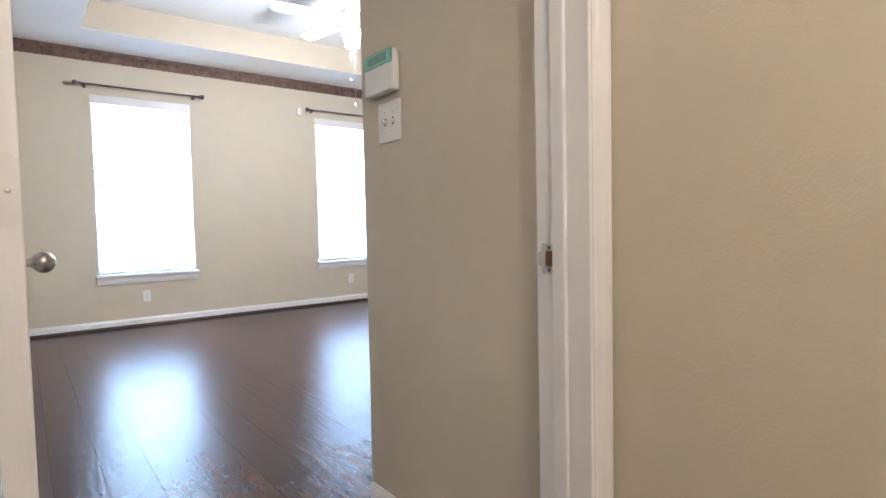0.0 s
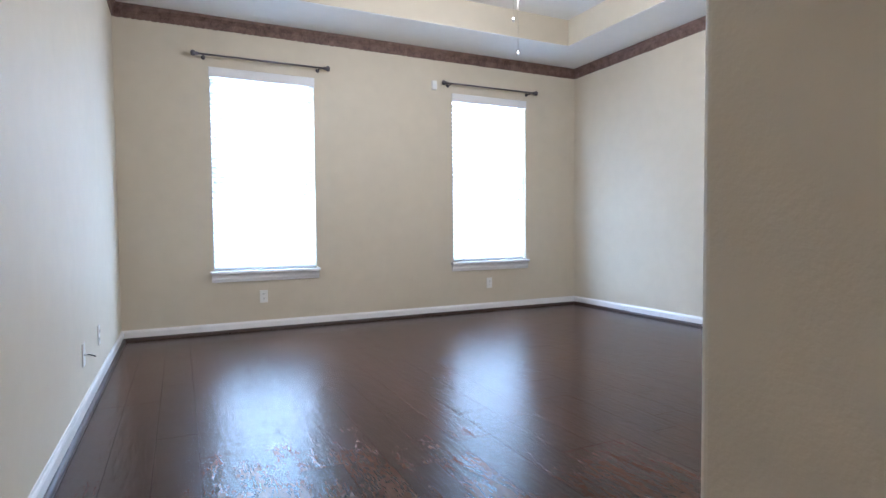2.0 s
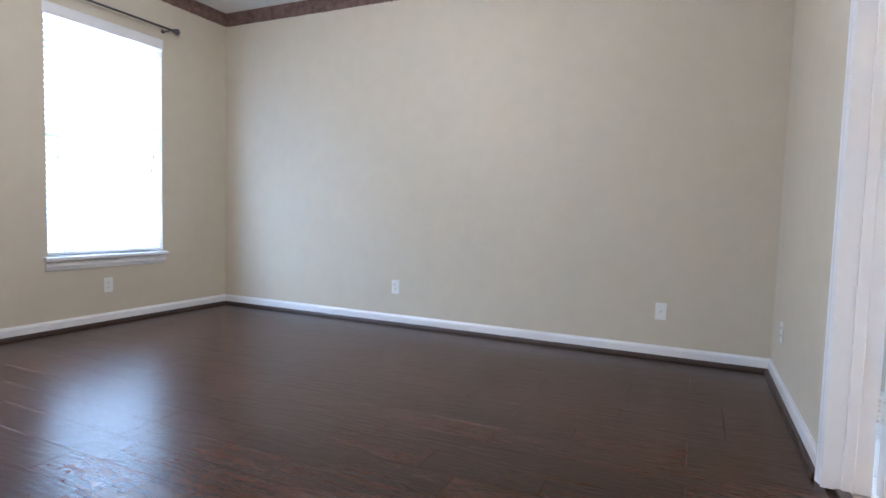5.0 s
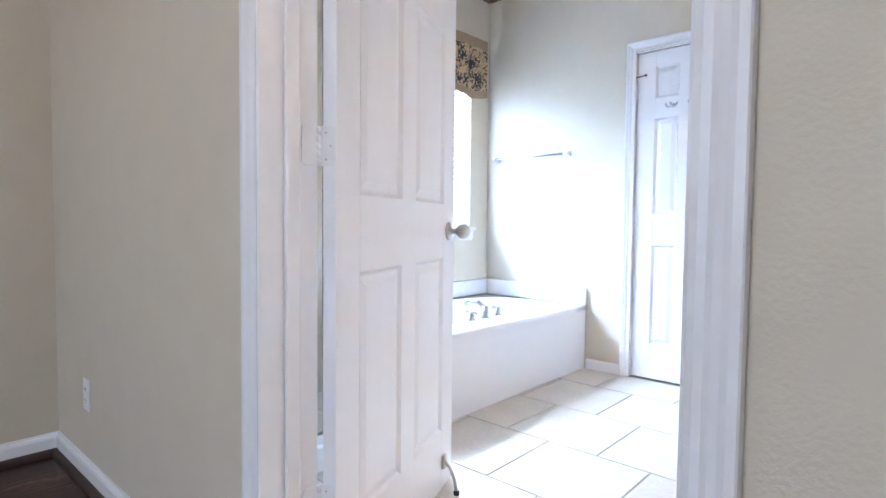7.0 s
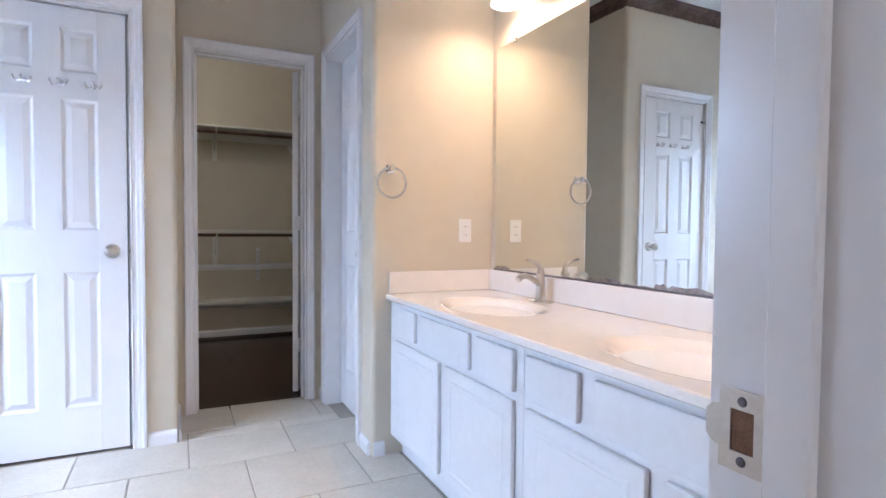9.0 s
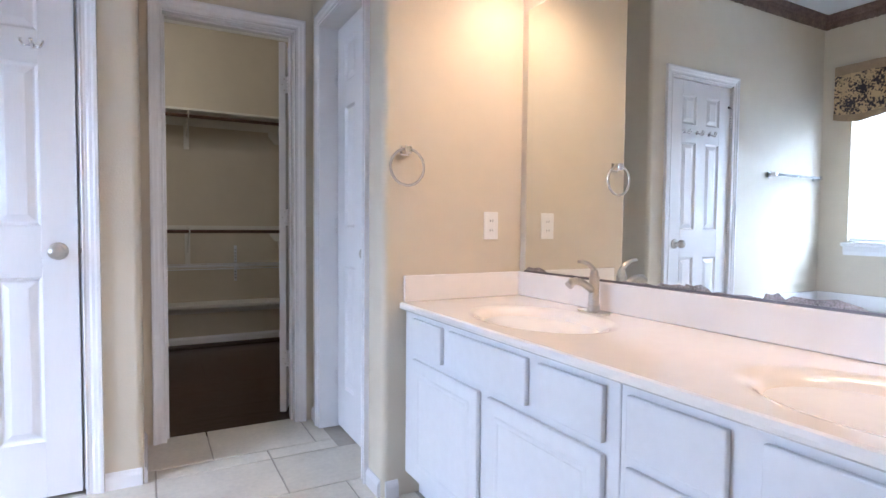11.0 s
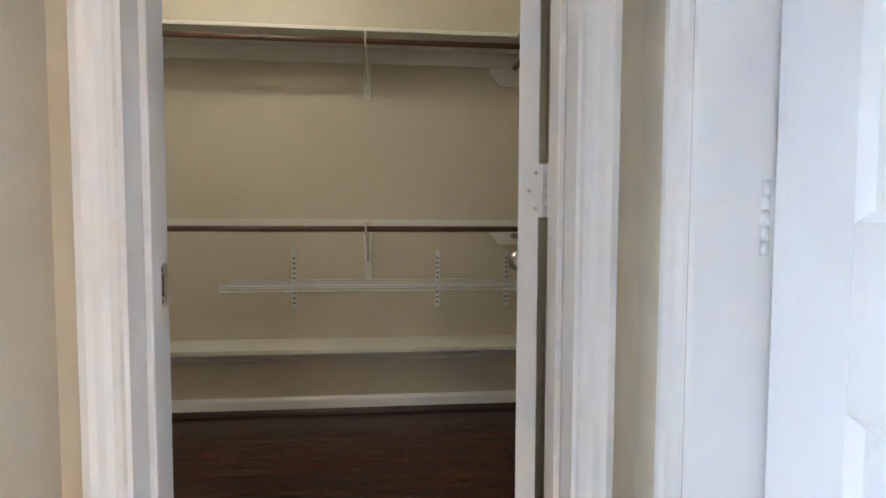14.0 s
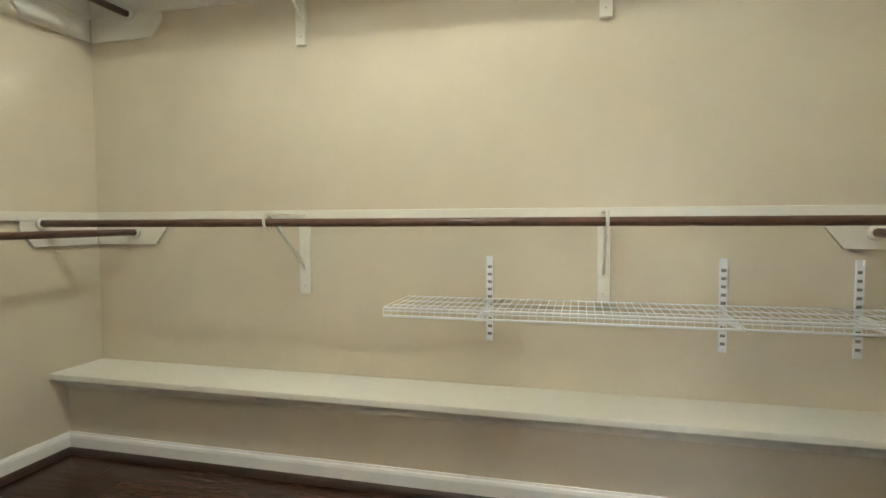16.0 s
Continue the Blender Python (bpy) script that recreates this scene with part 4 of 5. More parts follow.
wb = window("window_3", pose(BX1, WB0, WBZ0, 0, 0, 90) @ Matrix.Diagonal((1, 1, 1, 1)), WB1 - WB0, WBZ1 - WBZ0, "white bathroom window over the tub")
blind(pose(BX1, WB0, WBZ0, 0, 0, 90), WB1 - WB0, WBZ1 - WBZ0, "white slat blind drawn down over the bathroom window", 55)
FLORAL = material("floral_cloth", (0.055, 0.045, 0.060), 0.85, vary=0.3, scale=9, second=(0.42, 0.30, 0.17))
FLORAL.node_tree.nodes["Color Ramp"].color_ramp.elements[0].position = 0.47
FLORAL.node_tree.nodes["Color Ramp"].color_ramp.elements[1].position = 0.53
TAN = material("tan_cloth", (0.34, 0.25, 0.16), 0.85, vary=0.12, scale=30, bump=0.3, bump_scale=200)
valance = thing("valance", pose(BX1 - 0.06, (WB0 + WB1) / 2, 2.28), "floral valance with tan bands over the bathroom window", "valance")
half = (WB1 - WB0) / 2 + 0.09
for name, z0, z1, mat, off in (("top_band", -0.05, 0.02, TAN, 0.0), ("floral_panel", -0.34, -0.05, FLORAL, 0.0), ("lower_band", -0.385, -0.34, TAN, 0.004)):
    bm = bmesh.new()
    n = 64
    front = []
    for i in range(n + 1):
        y = -half + 2 * half * i / n
        front.append((-0.02 - off + 0.010 * math.sin(i * 0.9) * (1 if z1 < 0 else 0.3), y))
    sag = [0.030 * math.sin(math.pi * (i % 16) / 16) if name != "top_band" else 0 for i in range(n + 1)]
    for side in (0, 0.005):
        lo = [bm.verts.new((x + side, y, z0 - (sag[i] if name == "lower_band" else sag[i] * 0.7))) for i, (x, y) in enumerate(front)]
        hi = [bm.verts.new((x + side, y, z1 - (sag[i] * 0.7 if name == "lower_band" else 0))) for i, (x, y) in enumerate(front)]
        for i in range(n):
            f = bm.faces.new((lo[i], lo[i + 1], hi[i + 1], hi[i]))
            f.smooth = True
    part(name, bm, mat, valance)
bm = bmesh.new()
box(bm, -0.012, 0.056, -half, half, 0.0, 0.018, 0.002)
part("mounting_board", bm, TAN, valance)

ACRYLIC = glass("clear_acrylic", (0.90, 0.92, 0.93), 0.05)
ACRYLIC.node_tree.nodes["Principled BSDF"].inputs["Transmission Weight"].default_value = 0.72
bar = thing("towel_bar", pose(4.157, BY, 1.449), "chrome and clear towel bar on the bathroom wall", "towel bar")
bm = bmesh.new()
tube(bm, [(-0.30, 0.055, 0), (0.30, 0.055, 0)], 0.010, 14)
part("bar", bm, ACRYLIC, bar, "clear acrylic bar")
for x in (-0.30, 0.30):
    bm = bmesh.new()
    box(bm, x - 0.022, x + 0.022, 0.0, 0.012, -0.022, 0.022, 0.004, 2)
    box(bm, x - 0.014, x + 0.014, 0.010, 0.068, -0.014, 0.014, 0.004, 2)
    part("post", bm, CHROME, bar, "square chrome post")

# ---- vanity ----
VZ = 0.727
VY0, VY1, VMID = TW + 0.004, -ST - 0.004, -1.118


def shaker_front(bm, x, y0, y1, z0, z1, raised):
    """A cabinet front 18 mm thick on the plane x, eased at its edges, with a raised field."""
    box(bm, x, x + 0.016, y0, y1, z0, z1, 0.004, 2)
    if raised:
        loops = [[bm.verts.new((px, yy, zz)) for yy, zz in ((y0 + i, z0 + i), (y1 - i, z0 + i), (y1 - i, z1 - i), (y0 + i, z1 - i))] for px, i in [(x + 0.0163, 0.042), (x + 0.0185, 0.048), (x + 0.0185, 0.056), (x + 0.0163, 0.062), (x + 0.0175, 0.085)]]
        for a, b in zip(loops, loops[1:]):
            for j in range(4):
                bm.faces.new((a[j], a[(j + 1) % 4], b[(j + 1) % 4], b[j]))
        bm.faces.new(loops[-1])


def vanity_unit(y0, y1, drawers, doors, label):
    ob = thing("vanity_cabinet", pose(0, 0, 0), label, "cabinet", "vanity cabinets")
    bm = bmesh.new()
    box(bm, BX0 + 0.002, VX, y0, y1, 0.095, VZ - 0.001, 0.002)
    part("body", bm, CABINET, ob)
    bm = bmesh.new()
    box(bm, BX0 + 0.002, VX - 0.06, y0, y1, 0.0, 0.095)
    part("toe_kick", bm, CABINET, ob)
    for a, b in drawers:
        bm = bmesh.new()
        shaker_front(bm, VX + 0.0005, a, b, 0.580, 0.706, False)
        part("drawer_front", bm, CABINET, ob)
    for a, b in doors:
        bm = bmesh.new()
        shaker_front(bm, VX + 0.0005, a, b, 0.128, 0.556, True)
        part("cabinet_door", bm, CABINET, ob)


vanity_unit(VY0, VMID - 0.001, ((-2.116, -1.893), (-1.843, -1.429), (-1.381, -1.157)), ((-2.116, -1.661), (-1.609, -1.157)), "white painted vanity cabinet with three drawers and two doors")
vanity_unit(VMID + 0.001, VY1, ((-1.091, -0.871), (-0.811, -0.420), (-0.370, -0.165)), ((-1.091, -0.651), (-0.600, -0.165)), "white painted vanity cabinet with drawers under the second sink")

top = thing("vanity_counter", pose(0, 0, 0), "cream cultured marble counter with two oval sinks", "counter")
CXF = 1.718
SINKS = (-1.69, -0.72)


def counter_mesh():
    """Counter slab with oval bowls sunk into it, as rings about each bowl."""
    bm = bmesh.new()
    z, n = VZ + 0.028, 40
    spans = ((VY0, -1.20), (-1.20, VY1))
    for (y0, y1), sy in zip(spans, SINKS):
        sx = 1.462
        rect = (BX0 + 0.004, CXF - 0.012, y0, y1)
        ang = angles(sx, sy, *rect, n)
        levels = [[to_edge(sx, sy, *rect, a, z) for a in ang]]
        for ax, ay, dz in ((0.200, 0.290, 0.0), (0.190, 0.275, -0.0008), (0.176, 0.255, -0.005), (0.162, 0.230, -0.018), (0.145, 0.205, -0.05), (0.11, 0.16, -0.105), (0.06, 0.09, -0.13), (0.022, 0.022, -0.135)):
            levels.append([(sx + ax * math.cos(a), sy + ay * math.sin(a), z + dz) for a in ang])
        vs = [[bm.verts.new(p) for p in l] for l in levels]
        for k, (a, b) in enumerate(zip(vs, vs[1:])):
            for i in range(len(ang)):
                f = bm.faces.new((a[i], a[(i + 1) % len(ang)], b[(i + 1) % len(ang)], b[i]))
                f.smooth = k > 0
        bm.faces.new(vs[-1])
    return bm


part("counter_surface", counter_mesh(), MARBLE, top, "glossy cream counter and bowls")
bm = bmesh.new()
q = [(0, 0), (0.006, 0.0), (0.012, 0.005), (0.013, 0.014), (0.011, 0.024), (0.005, 0.028), (0, 0.028)]
prism(bm, q, Matrix(((1, 0, 0, CXF - 0.012), (0, 0, 1, VY0), (0, 1, 0, VZ), (0, 0, 0, 1))), VY1 - VY0)
part("front_edge", bm, MARBLE, top, "rounded counter edge")
bm = bmesh.new()
box(bm, BX0 + 0.002, BX0 + 0.020, VY0, VY1, VZ + 0.0285, VZ + 0.130, 0.004, 2)
part("backsplash", bm, MARBLE, top)
bm = bmesh.new()
box(bm, BX0 + 0.020, CXF - 0.014, VY0 - 0.002, VY0 + 0.016, VZ + 0.0285, VZ + 0.130, 0.004, 2)
part("side_splash", bm, MARBLE, top)
for sy in SINKS:
    bm = bmesh.new()
    turned(bm, [(0, 0), (0.021, 0), (0.019, 0.003), (0, 0.0035)], Matrix.Translation((1.462, sy, VZ + 0.028 - 0.1345)), 16)
    part("drain", bm, CHROME, top, "chrome drain")


def basin_faucet(y):
    ob = thing("faucet", pose(1.224, y, VZ + 0.028) @ Matrix.Scale(0.88, 4), "brushed nickel single-handle basin faucet", "faucet", "vanity faucets")
    bm = bmesh.new()
    prism(bm, [(0.028 * math.cos(a), 0.05 + 0.028 * math.sin(a)) for a in [i * math.pi / 8 for i in range(9)]] + [(0.028 * math.cos(a), -0.05 + 0.028 * math.sin(a)) for a in [math.pi + i * math.pi / 8 for i in range(9)]], Matrix.Translation((0, 0, 0.0005)), 0.006)
    part("base_plate", bm, NICKEL, ob)
    bm = bmesh.new()
    turned(bm, [(0, 0.006), (0.027, 0.006), (0.026, 0.012), (0.0235, 0.016), (0.0235, 0.028), (0.025, 0.031), (0.022, 0.036), (0.020, 0.09), (0.0195, 0.128), (0.021, 0.131), (0.021, 0.139), (0.0165, 0.143), (0.016, 0.156), (0.012, 0.164), (0, 0.166)], Matrix(), 26)
    part("body", bm, NICKEL, ob)
    bm = bmesh.new()
    tube(bm, [(0.010, 0, 0.088), (0.035, 0, 0.104), (0.062, 0, 0.120), (0.088, 0, 0.127), (0.112, 0, 0.124), (0.128, 0, 0.110)], [0.015, 0.014, 0.0135, 0.0145, 0.016, 0.0165], 16)
    part("spout", bm, NICKEL, ob)
    bm = bmesh.new()
    tube(bm, [(-0.004, 0, 0.158), (0.012, 0, 0.176), (0.034, 0, 0.190), (0.058, 0, 0.198), (0.082, 0, 0.200)], [0.011, 0.010, 0.0085, 0.007, 0.0055], 12)
    part("lever", bm, NICKEL, ob)


for y in SINKS:
    basin_faucet(y)

MZ0, MZ1, MY0, MY1 = VZ + 0.133, 1.94, TW + 0.045, -0.22
mirror = thing("wall_mirror", pose(0, 0, 0), "large frameless vanity mirror with desilvered lower edge", "mirror")
bm = bmesh.new()
box(bm, BX0 + 0.001, BX0 + 0.006, MY0, MY1, MZ0, MZ1)
part("mirror_glass", bm, MIRROR, mirror)
bm = bmesh.new()
box(bm, BX0 + 0.001, BX0 + 0.010, MY0, MY1, MZ0 - 0.006, MZ0 + 0.004)
part("bottom_channel", bm, PEWTER, mirror, "dark metal channel")
WORN = material("worn_silver_edge", (0.30, 0.27, 0.27), 0.35, 0.6, vary=0.6, scale=30)
rng = random.Random(5)
y = MY0
while y < -0.9:
    w = rng.uniform(0.06, 0.20)
    h = rng.uniform(0.006, 0.026)
    bm = bmesh.new()
    prism(bm, [(0, 0.002), (w, 0.002), (w * 0.9, h * 0.5), (w * 0.65, h), (w * 0.4, h * 0.72), (w * 0.15, h * 0.85)], Matrix(((0, 0, 1, BX0 + 0.0061), (1, 0, 0, y), (0, 1, 0, MZ0), (0, 0, 0, 1))), 0.0006)
    part("worn_patch", bm, WORN, mirror, "patch of worn silvering")
    y += w * rng.uniform(0.7, 1.0) + (0.0 if rng.random() < 0.7 else rng.uniform(0.02, 0.15))
for y in (MY0 + 0.16, MY0 + 0.9, MY1 - 0.25):
    bm = bmesh.new()
    box(bm, BX0 + 0.0005, BX0 + 0.011, y - 0.008, y + 0.008, MZ1 - 0.010, MZ1 + 0.012, 0.003, 2)
    part("clip", bm, glass("clear_clip"), mirror, "clear plastic clip")

SHADE_LIT = glowing("lit_white_glass", (1.0, 0.83, 0.62), 9.0)


def vanity_light(yc):
    ob = thing("vanity_light", pose(BX0, yc, 2.14), "brass-plated two-lamp vanity light with lit glass shades", "wall lamp", "vanity lights")
    bm = bmesh.new()
    turned(bm, [(0, 0.0005), (0.055, 0.0005), (0.052, 0.012), (0.03, 0.022), (0, 0.026)], pose(0, 0, 0, 0, 90, 0), 24)
    part("back_plate", bm, NICKEL, ob)
    bm = bmesh.new()
    tube(bm, [(0.05, -0.20, 0.0), (0.05, 0.20, 0.0)], 0.009, 12)
    tube(bm, [(0.02, 0, 0), (0.05, 0, 0)], 0.009, 12)
    part("crossbar", bm, NICKEL, ob)
    for dy in (-0.20, 0.20):
        bm = bmesh.new()
        tube(bm, [(0.05, dy, 0.0), (0.10, dy, 0.012), (0.105, dy, -0.012)], 0.008, 10)
        arm = part("lamp_arm", bm, NICKEL, ob)
        bm = bmesh.new()
        turned(bm, [(0.022, 0.0), (0.035, -0.008), (0.055, -0.028), (0.068, -0.055), (0.072, -0.075), (0.069, -0.075), (0.064, -0.055), (0.052, -0.030), (0.032, -0.011), (0.018, -0.003)], Matrix.Translation((0.105, dy, -0.012)), 26)
        part("shade", bm, SHADE_LIT, arm, "lit opal glass bell shade")
        lamp("vanity_bulb", 'POINT', pose(BX0 + 0.105, yc + dy, 2.14 - 0.052), 10, (1.0, 0.70, 0.44), radius=0.03)


vanity_light(-1.72)
vanity_light(-0.69)

ring = thing("towel_ring", pose(1.703, TW, 1.329), "chrome post with a clear acrylic towel ring", "towel ring")
bm = bmesh.new()
box(bm, -0.020, 0.020, 0.0, 0.010, -0.020, 0.020, 0.004, 2)
box(bm, -0.014, 0.014, 0.008, 0.046, -0.016, 0.016, 0.004, 2)
part("post", bm, CHROME, ring)
bm = bmesh.new()
tube(bm, [(0.068 * math.sin(a), 0.034, -0.064 + 0.068 * math.cos(a)) for a in [2 * math.pi * i / 40 for i in range(40)]], 0.0055, 12, True)
part("ring", bm, ACRYLIC, ring, "clear acrylic ring")

# ---- closet ----
OFFW = material("closet_white_paint", (0.74, 0.72, 0.66), 0.42, vary=0.03, scale=4, bump=0.08, bump_scale=40)
BF = BACK + 0.27   # front edge of the ledge shelf
structure("wall_closet_step", [(CX0, CX1, BACK, BENCH, 0, 0.314)], PAINT, "beige painted boxed ledge along the closet wall")
bench = thing("ledge_shelf", pose(0, 0, 0), "white painted ledge shelf with moulded nosing", "shelf")
bm = bmesh.new()
box(bm, CX0 + 0.002, CX1 - 0.002, BACK + 0.001, BF, 0.338, 0.364, 0.004, 2)
part("board", bm, OFFW, bench)
bm = bmesh.new()
prism(bm, [(0, -0.03), (0.012, -0.03), (0.02, -0.014), (0.035, 0.0), (0.055, 0.010), (0.066, 0.022), (0, 0.022)], Matrix(((0, 0, 1, CX0 + 0.002), (1, 0, 0, BENCH + 0.001), (0, 1, 0, 0.3155), (0, 0, 0, 1))), CX1 - CX0 - 0.004)
part("moulding", bm, OFFW, bench)


def shelf_level(z_rod, z_cleat0, z_cleat1, shelf):
    zt = z_cleat1
    for name, b, lab in (("closet_cleat", (CX0 + 0.02, CX1 - 0.02, BACK, BACK + 0.019, z_cleat0, zt), "white painted wall cleat along the closet back"),
                         ("closet_cleat", (CX0, CX0 + 0.019, BACK, CY - CT - 0.06, z_cleat0, zt), "white painted wall cleat along the closet side"),
                         ("closet_cleat", (CX1 - 0.019, CX1, BACK, CY - CT - 0.06, z_cleat0, zt), "white painted wall cleat along the closet side")):
        bm = bmesh.new()
        box(bm, *b, bevel=0.002)
        whole(name, bm, OFFW, lab, "cleat", "closet cleats")
    # end boards with clipped corners under the cleats
    for x, s in ((CX0 + 0.02, 1), (CX1 - 0.02, -1)):
        bm = bmesh.new()
        out = [(0, z_cleat0 - 0.0005), (s * 0.36, z_cleat0 - 0.0005), (s * 0.36, z_cleat0 - 0.035), (s * 0.305, z_cleat0 - 0.105), (0, z_cleat0 - 0.105)]
        prism(bm, out, Matrix(((1, 0, 0, x), (0, 0, 1, BACK), (0, 1, 0, 0), (0, 0, 0, 1))), 0.017)
        whole("rod_board", bm, OFFW, "white painted end board with clipped corner carrying a rod", "board", "rod boards")
        bm = bmesh.new()
        xw = CX0 if s > 0 else CX1 - 0.017
        out = [(0.02, z_cleat0 - 0.0005), (0.37, z_cleat0 - 0.0005), (0.37, z_cleat0 - 0.035), (0.315, z_cleat0 - 0.105), (0.02, z_cleat0 - 0.105)]
        prism(bm, out, Matrix(((0, 0, 1, xw), (1, 0, 0, BACK), (0, 1, 0, 0), (0, 0, 0, 1))), 0.017)
        whole("rod_board", bm, OFFW, "white painted end board with clipped corner carrying a rod", "board", "rod boards")
    rods = [((CX0 + 0.018, BACK + 0.285, z_rod), (CX1 - 0.018, BACK + 0.285, z_rod)), ((CX0 + 0.240, BACK + 0.018, z_rod - 0.040), (CX0 + 0.240, CY - CT - 0.002, z_rod - 0.040)), ((CX1 - 0.225, BACK + 0.018, z_rod - 0.040), (CX1 - 0.225, CY - CT - 0.002, z_rod - 0.040))]
    for p, q in rods:
        ob = thing("hanging_rod", Matrix.Translation(p), "brown painted closet hanging rod", "hanging rod", "closet rods")
        d = Vector(q) - Vector(p)
        bm = bmesh.new()
        tube(bm, [(0, 0, 0), d], 0.0145, 16)
        part("rod", bm, RODWOOD, ob)
        for end, sgn in ((Vector((0, 0, 0)), 1), (d, -1)):
            bm = bmesh.new()
            turned(bm, [(0.0148, 0.0), (0.025, 0.0), (0.025, 0.010), (0.017, 0.013), (0.0148, 0.013)], Matrix.Translation(end) @ d.to_track_quat('Z', 'Y').to_matrix().to_4x4() @ pose(0, 0, 0, 0 if sgn > 0 else 180, 0, 0), 18)
            part("socket", bm, OFFW, ob, "white rod socket")
    if shelf:
        for b, lab in (((CX0 + 0.002, CX1 - 0.002, BACK + 0.001, BACK + 0.305, zt + 0.0005, zt + 0.0195), "white painted closet shelf along the back wall"),
                       ((CX0 + 0.002, CX0 + 0.30, BACK + 0.306, CY - CT - 0.01, zt + 0.0005, zt + 0.0195), "white painted closet shelf along the side wall"),
                       ((CX1 - 0.30, CX1 - 0.002, BACK + 0.306, CY - CT - 0.01, zt + 0.0005, zt + 0.0195), "white painted closet shelf along the side wall")):
            bm = bmesh.new()
            box(bm, *b, bevel=0.002)
            whole("closet_shelf", bm, OFFW, lab, "shelf", "closet shelves")


shelf_level(0.984, 0.996, 1.033, False)
shelf_level(1.926, 1.889, 1.968, True)


def rod_bracket(m, plate0, arm_z, rod_z, rod_d, label):
    """Shelf-and-rod bracket: local y out of the wall."""
    ob = thing("rod_bracket", m, label, "bracket", "closet rod brackets")
    bm = bmesh.new()
    box(bm, -0.022, 0.022, 0.0005, 0.018, plate0, arm_z - 0.022, 0.002)
    part("backing_strip", bm, OFFW, ob)
    bm = bmesh.new()
    box(bm, -0.012, 0.012, 0.018, 0.022, plate0 + 0.09, arm_z - 0.022, 0.0015)
    box(bm, -0.010, 0.010, 0.0195, rod_d + 0.02, arm_z - 0.010, arm_z - 0.004, 0.0015)
    part("arm", bm, OFFW, ob)
    bm = bmesh.new()
    tube(bm, [(0, 0.024, plate0 + 0.11), (0, 0.05, plate0 + 0.14), (0, rod_d - 0.03, arm_z - 0.02), (0, rod_d - 0.005, arm_z - 0.010)], 0.0065, 8)
    part("brace", bm, OFFW, ob)
    bm = bmesh.new()
    pts = [(0, rod_d + 0.018, arm_z - 0.006), (0, rod_d + 0.024, rod_z + 0.004)] + [(0, rod_d + 0.022 * math.cos(a), rod_z - 0.022 * math.sin(a)) for a in (0.4, 0.9, 1.4, 1.9, 2.4)]
    tube(bm, pts, 0.0055, 8)
    part("hook", bm, OFFW, ob)
    for z in (plate0 + 0.035, plate0 + 0.105):
        bm = bmesh.new()
        turned(bm, [(0, 0), (0.006, 0), (0.005, 0.003), (0, 0.004)], Matrix.Translation((0, 0.018 if z < plate0 + 0.09 else 0.022, z)) @ pose(0, 0, 0, -90, 0, 0), 10)
        part("screw", bm, OFFW, ob)


for x in (2.258, 3.426):
    rod_bracket(pose(x, BACK, 0), 0.692, 1.022, 0.984, 0.285, "white steel rod bracket on a wooden strip")
    rod_bracket(pose(x, BACK, 0), 1.690, 1.971, 1.926, 0.285, "white steel shelf and rod bracket")
for y in (-4.62,):
    rod_bracket(pose(CX0, y, 0, 0, 0, -90), 0.692, 1.022, 0.944, 0.240, "white steel rod bracket on a wooden strip")
    rod_bracket(pose(CX1, y, 0, 0, 0, 90), 0.692, 1.022, 0.944, 0.225, "white steel rod bracket on a wooden strip")

# grey that paints the shade inside the standards' slots
SLOT_SHADE = material("shaded_slot", (0.26, 0.25, 0.23), 0.6, vary=0.1, scale=30)
WIRE = material("white_coated_wire", (0.80, 0.82, 0.86), 0.35, vary=0.02, scale=8)
for x in (2.667, 1.866, 1.467):
    ob = thing("shelf_standard", pose(x, BACK, 0), "white slotted wall standard", "shelf standard", "slotted wall standards")
    bm = bmesh.new()
    box(bm, -0.012, 0.012, 0.0005, 0.004, 0.535, 0.855, 0.001)
    box(bm, -0.012, -0.009, 0.004, 0.012, 0.535, 0.855)
    box(bm, 0.009, 0.012, 0.004, 0.012, 0.535, 0.855)
    for i in range(11):
        box(bm, -0.009, 0.009, 0.009, 0.012, 0.542 + i * 0.028, 0.556 + i * 0.028)
    part("channel", bm, WIRE, ob)
    # grey inserts stand for the shade in each opening
    for i in range(10):
        bm = bmesh.new()
        box(bm, -0.008, 0.008, 0.0042, 0.006, 0.558 + i * 0.028, 0.568 + i * 0.028)
        part("slot", bm, SLOT_SHADE, ob)
    bm = bmesh.new()
    prism(bm, [(0.012, 0.63), (0.012, 0.682), (0.05, 0.676), (0.28, 0.668), (0.28, 0.658), (0.06, 0.644)], Matrix(((0, 0, 1, -0.002), (1, 0, 0, 0), (0, 1, 0, 0), (0, 0, 0, 1))), 0.004)
    part("bracket_arm", bm, WIRE, ob)
wire = thing("wire_shelf", pose(0, 0, -0.02), "white coated wire shelf on slotted standards", "wire shelf")
WX0, WX1 = 1.22, 2.98
WF = BACK + 0.30
for name, y, z, r in (("back_wire", BACK + 0.02, 0.716, 0.003), ("front_wire", WF, 0.716, 0.0042), ("lip_wire", WF + 0.008, 0.690, 0.0042), ("middle_wire", BACK + 0.21, 0.712, 0.003), ("middle_wire", BACK + 0.11, 0.712, 0.003), ("front_wire", WF, 0.706, 0.0025)):
    bm = bmesh.new()
    tube(bm, [(WX0, y, z), (WX1, y, z)], r, 6)
    part(name, bm, WIRE, wire)
bm = bmesh.new()
tube(bm, [(0, BACK + 0.02, 0.7195), (0, WF - 0.002, 0.7195), (0, WF + 0.006, 0.716), (0, WF + 0.008, 0.690)], 0.0013, 5)
data = mesh_of(bm, "cross_wire", WIRE)
n = int((WX1 - WX0) / 0.0254)
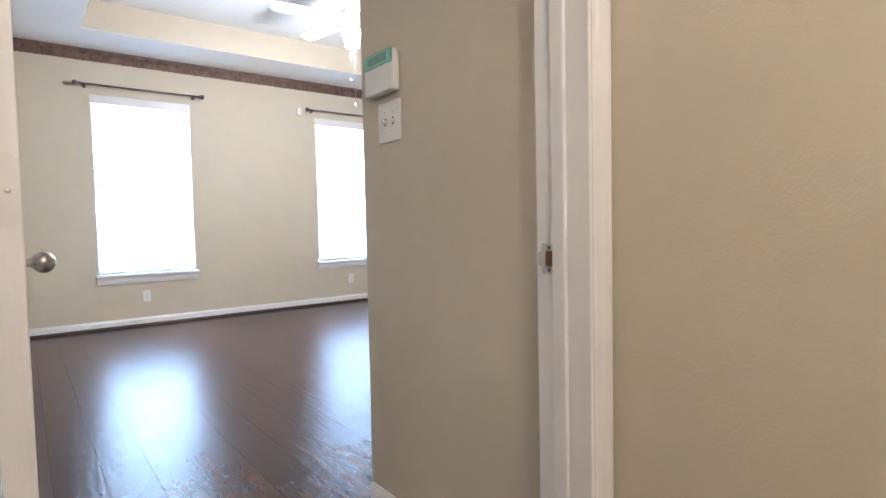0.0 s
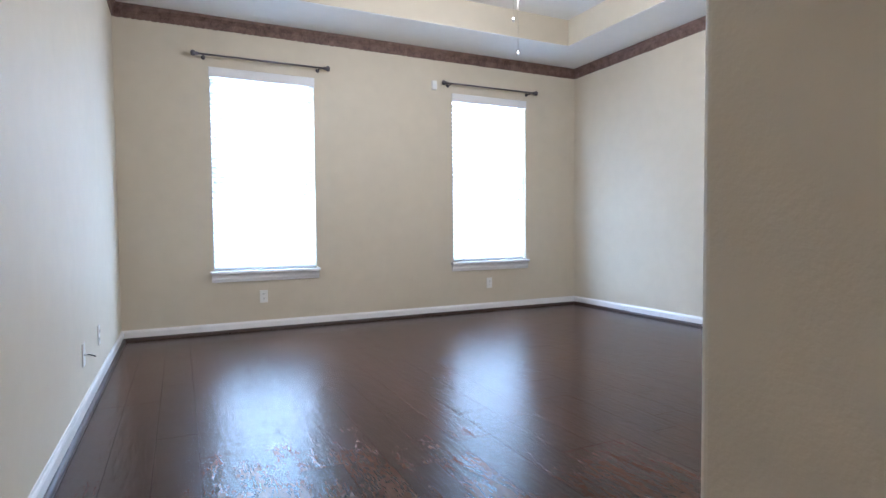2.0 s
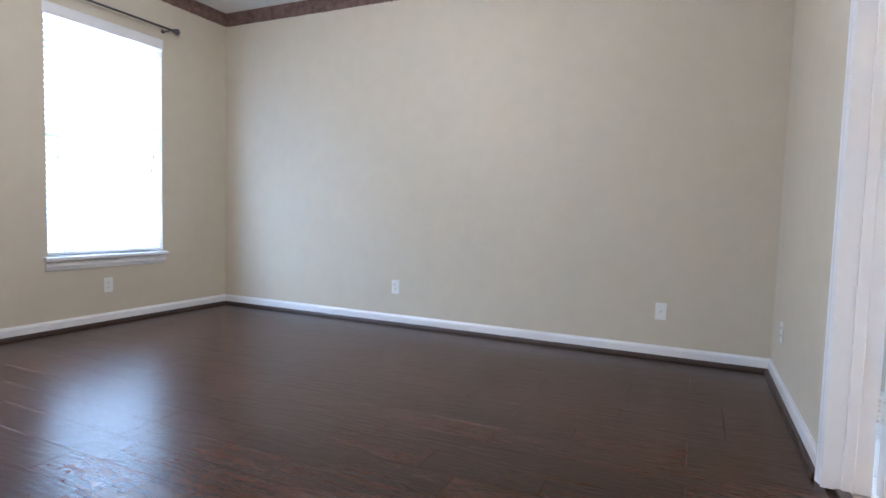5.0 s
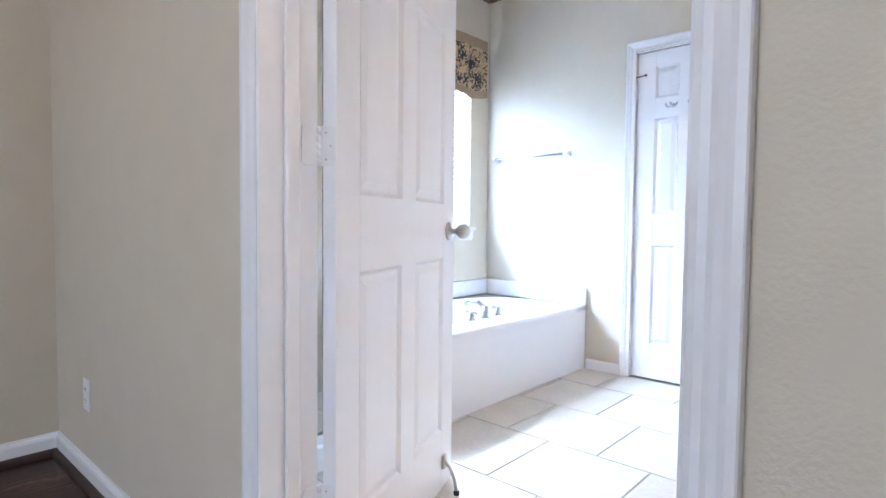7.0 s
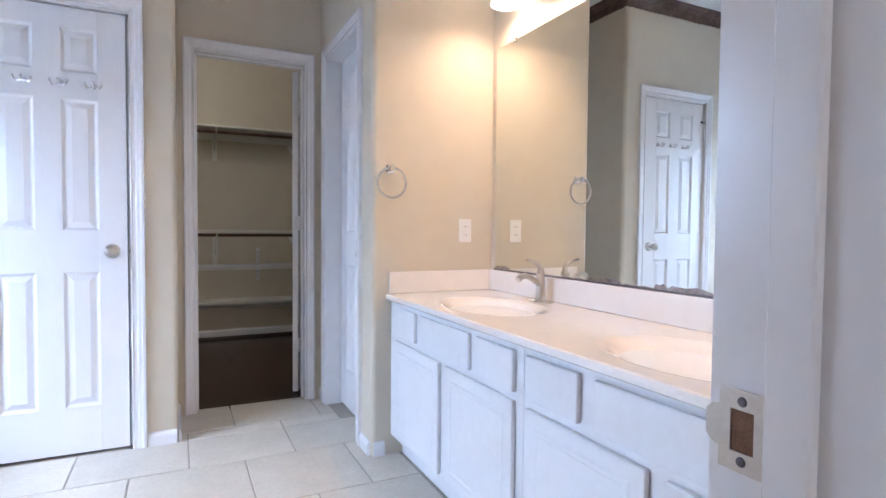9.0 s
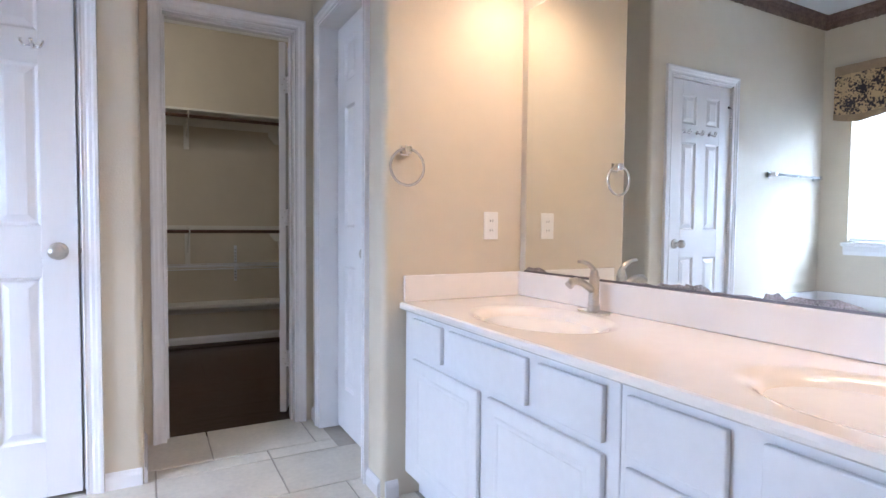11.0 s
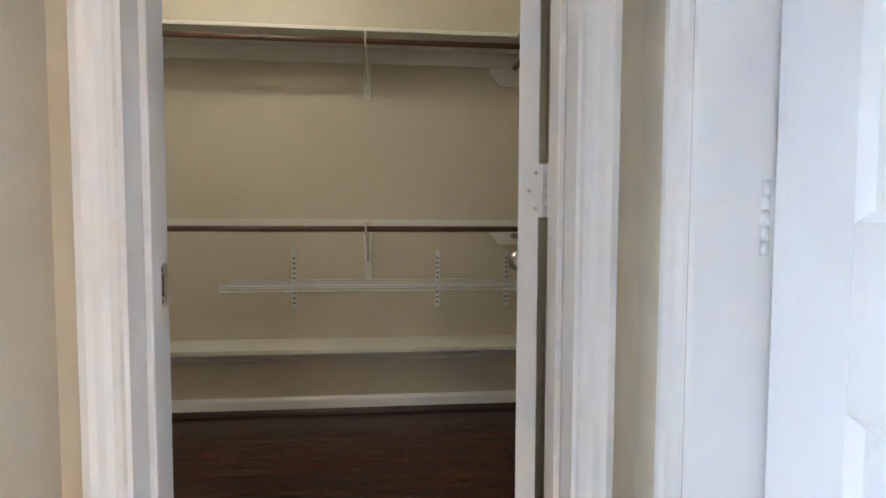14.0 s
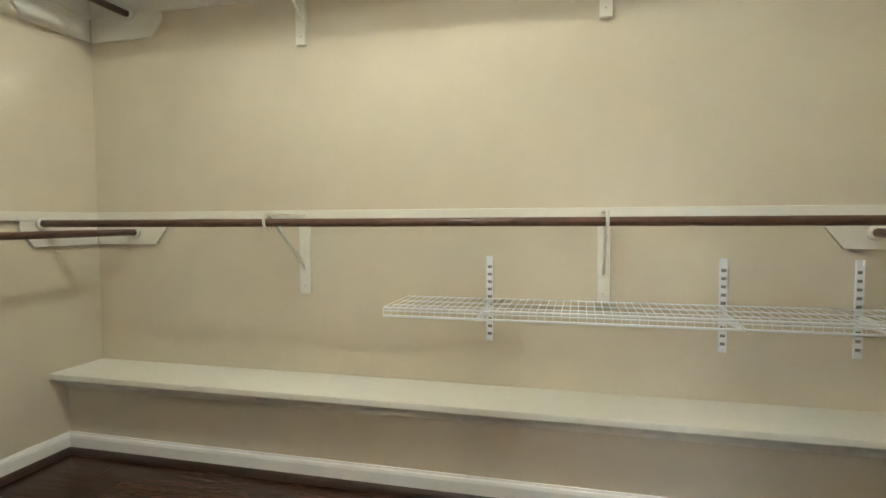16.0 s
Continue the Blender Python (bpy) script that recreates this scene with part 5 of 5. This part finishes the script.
for i in range(n + 1):
    ob = new("cross_wire", data)
    ob.parent = wire
    ob.location = (WX0 + i * (WX1 - WX0) / n, 0, 0)

# ---- floors, piece by piece ----


def plank_mesh(length, width):
    bm = bmesh.new()
    w, e = width / 2 - 0.0002, 0.0008
    l = length - 0.0012
    lower = [bm.verts.new(p) for p in ((-w, 0.0006, -0.012), (w, 0.0006, -0.012), (w, l, -0.012), (-w, l, -0.012))]
    mid = [bm.verts.new(p) for p in ((-w, 0.0006, -e), (w, 0.0006, -e), (w, l, -e), (-w, l, -e))]
    topv = [bm.verts.new(p) for p in ((-w + e, 0.0006 + e, 0), (w - e, 0.0006 + e, 0), (w - e, l - e, 0), (-w + e, l - e, 0))]
    for a, b in ((lower, mid), (mid, topv)):
        for j in range(4):
            bm.faces.new((a[j], a[(j + 1) % 4], b[(j + 1) % 4], b[j]))
    bm.faces.new(topv)
    return bm


plank_cache = {}


def lay(parent, m, rows, width, length, mat, seed):
    """Rows of boards side by side along local x, each running along local y."""
    rng = random.Random(seed)
    for i in range(rows):
        y = 0.0
        first = True
        while y < length - 0.01:
            piece = rng.choice((0.45, 0.75, 0.9, 1.2, 1.5)) if not first else rng.choice((0.3, 0.45, 0.75, 1.2))
            if length - y - piece < 0.25:
                piece = length - y
            piece = round(piece, 3)
            key = (piece, round(width, 4), mat.name)
            if key not in plank_cache:
                plank_cache[key] = mesh_of(plank_mesh(piece, width), "plank", mat)
            ob = new("plank", plank_cache[key])
            ob.parent = parent
            ob.matrix_basis = m @ Matrix.Translation(((i + 0.5) * width, y, 0))
            y += piece
            first = False


PW = 0.166
lay(floor, pose(0, 0, 0), 28, PW, N, PLANK, 11)
lay(floor, pose(0, -3.3, 0), 7, 1.154 / 7, 3.3, PLANK, 12)
lay(floor, pose(-1.2, -3.3, 0), 7, 1.2 / 7, 2.27, PLANK, 13)
lay(floor_closet, pose(CX1, BENCH, 0, 0, 0, 90), 12, (CY - 0.06 - BENCH) / 12, CX1 - CX0, PLANK_X, 14)
# threshold strips
structure("trim_threshold", [(D0 + 0.001, D1 - 0.001, -0.075, -0.03, -0.002, 0.006)], SHOE, "dark wooden threshold strip", 0.002)

TS = 0.458


def tile_mesh(w, d):
    bm = bmesh.new()
    g, e = 0.0035, 0.002
    for z, i in ((-0.003, g), (-0.0005, g), (0.0012, g + e)):
        [bm.verts.new(p) for p in ((i, i, z), (w - i, i, z), (w - i, d - i, z), (i, d - i, z))]
    bm.verts.ensure_lookup_table()
    v = bm.verts
    for r in (0, 4):
        for j in range(4):
            bm.faces.new((v[r + j], v[r + (j + 1) % 4], v[r + 4 + (j + 1) % 4], v[r + 4 + j]))
    bm.faces.new(v[8:12])
    return bm


tile_cache = {}


def lay_tiles(x_lo, x_hi, y_lo, y_hi):
    k = 0
    while True:
        y1 = -1.505 + 3 * TS - k * TS
        y0 = y1 - TS
        if y1 < y_lo:
            break
        a, b = max(y0, y_lo), min(y1, y_hi)
        if b - a > 0.02:
            off = 2.772 + 0.229 * (k % 2)
            x = off - TS * 20
            while x < x_hi:
                c, d = max(x, x_lo), min(x + TS, x_hi)
                if d - c > 0.02:
                    key = (round(d - c, 3), round(b - a, 3))
                    if key not in tile_cache:
                        tile_cache[key] = mesh_of(tile_mesh(d - c, b - a), "tile", TILE)
                    ob = new("tile", tile_cache[key])
                    ob.parent = floor_bath
                    ob.location = (c, a, 0)
                x += TS
        k += 1


lay_tiles(1.645, BX1, BY, -0.075)
lay_tiles(AX0 - 0.01, AX1, CY - 0.06, BY)
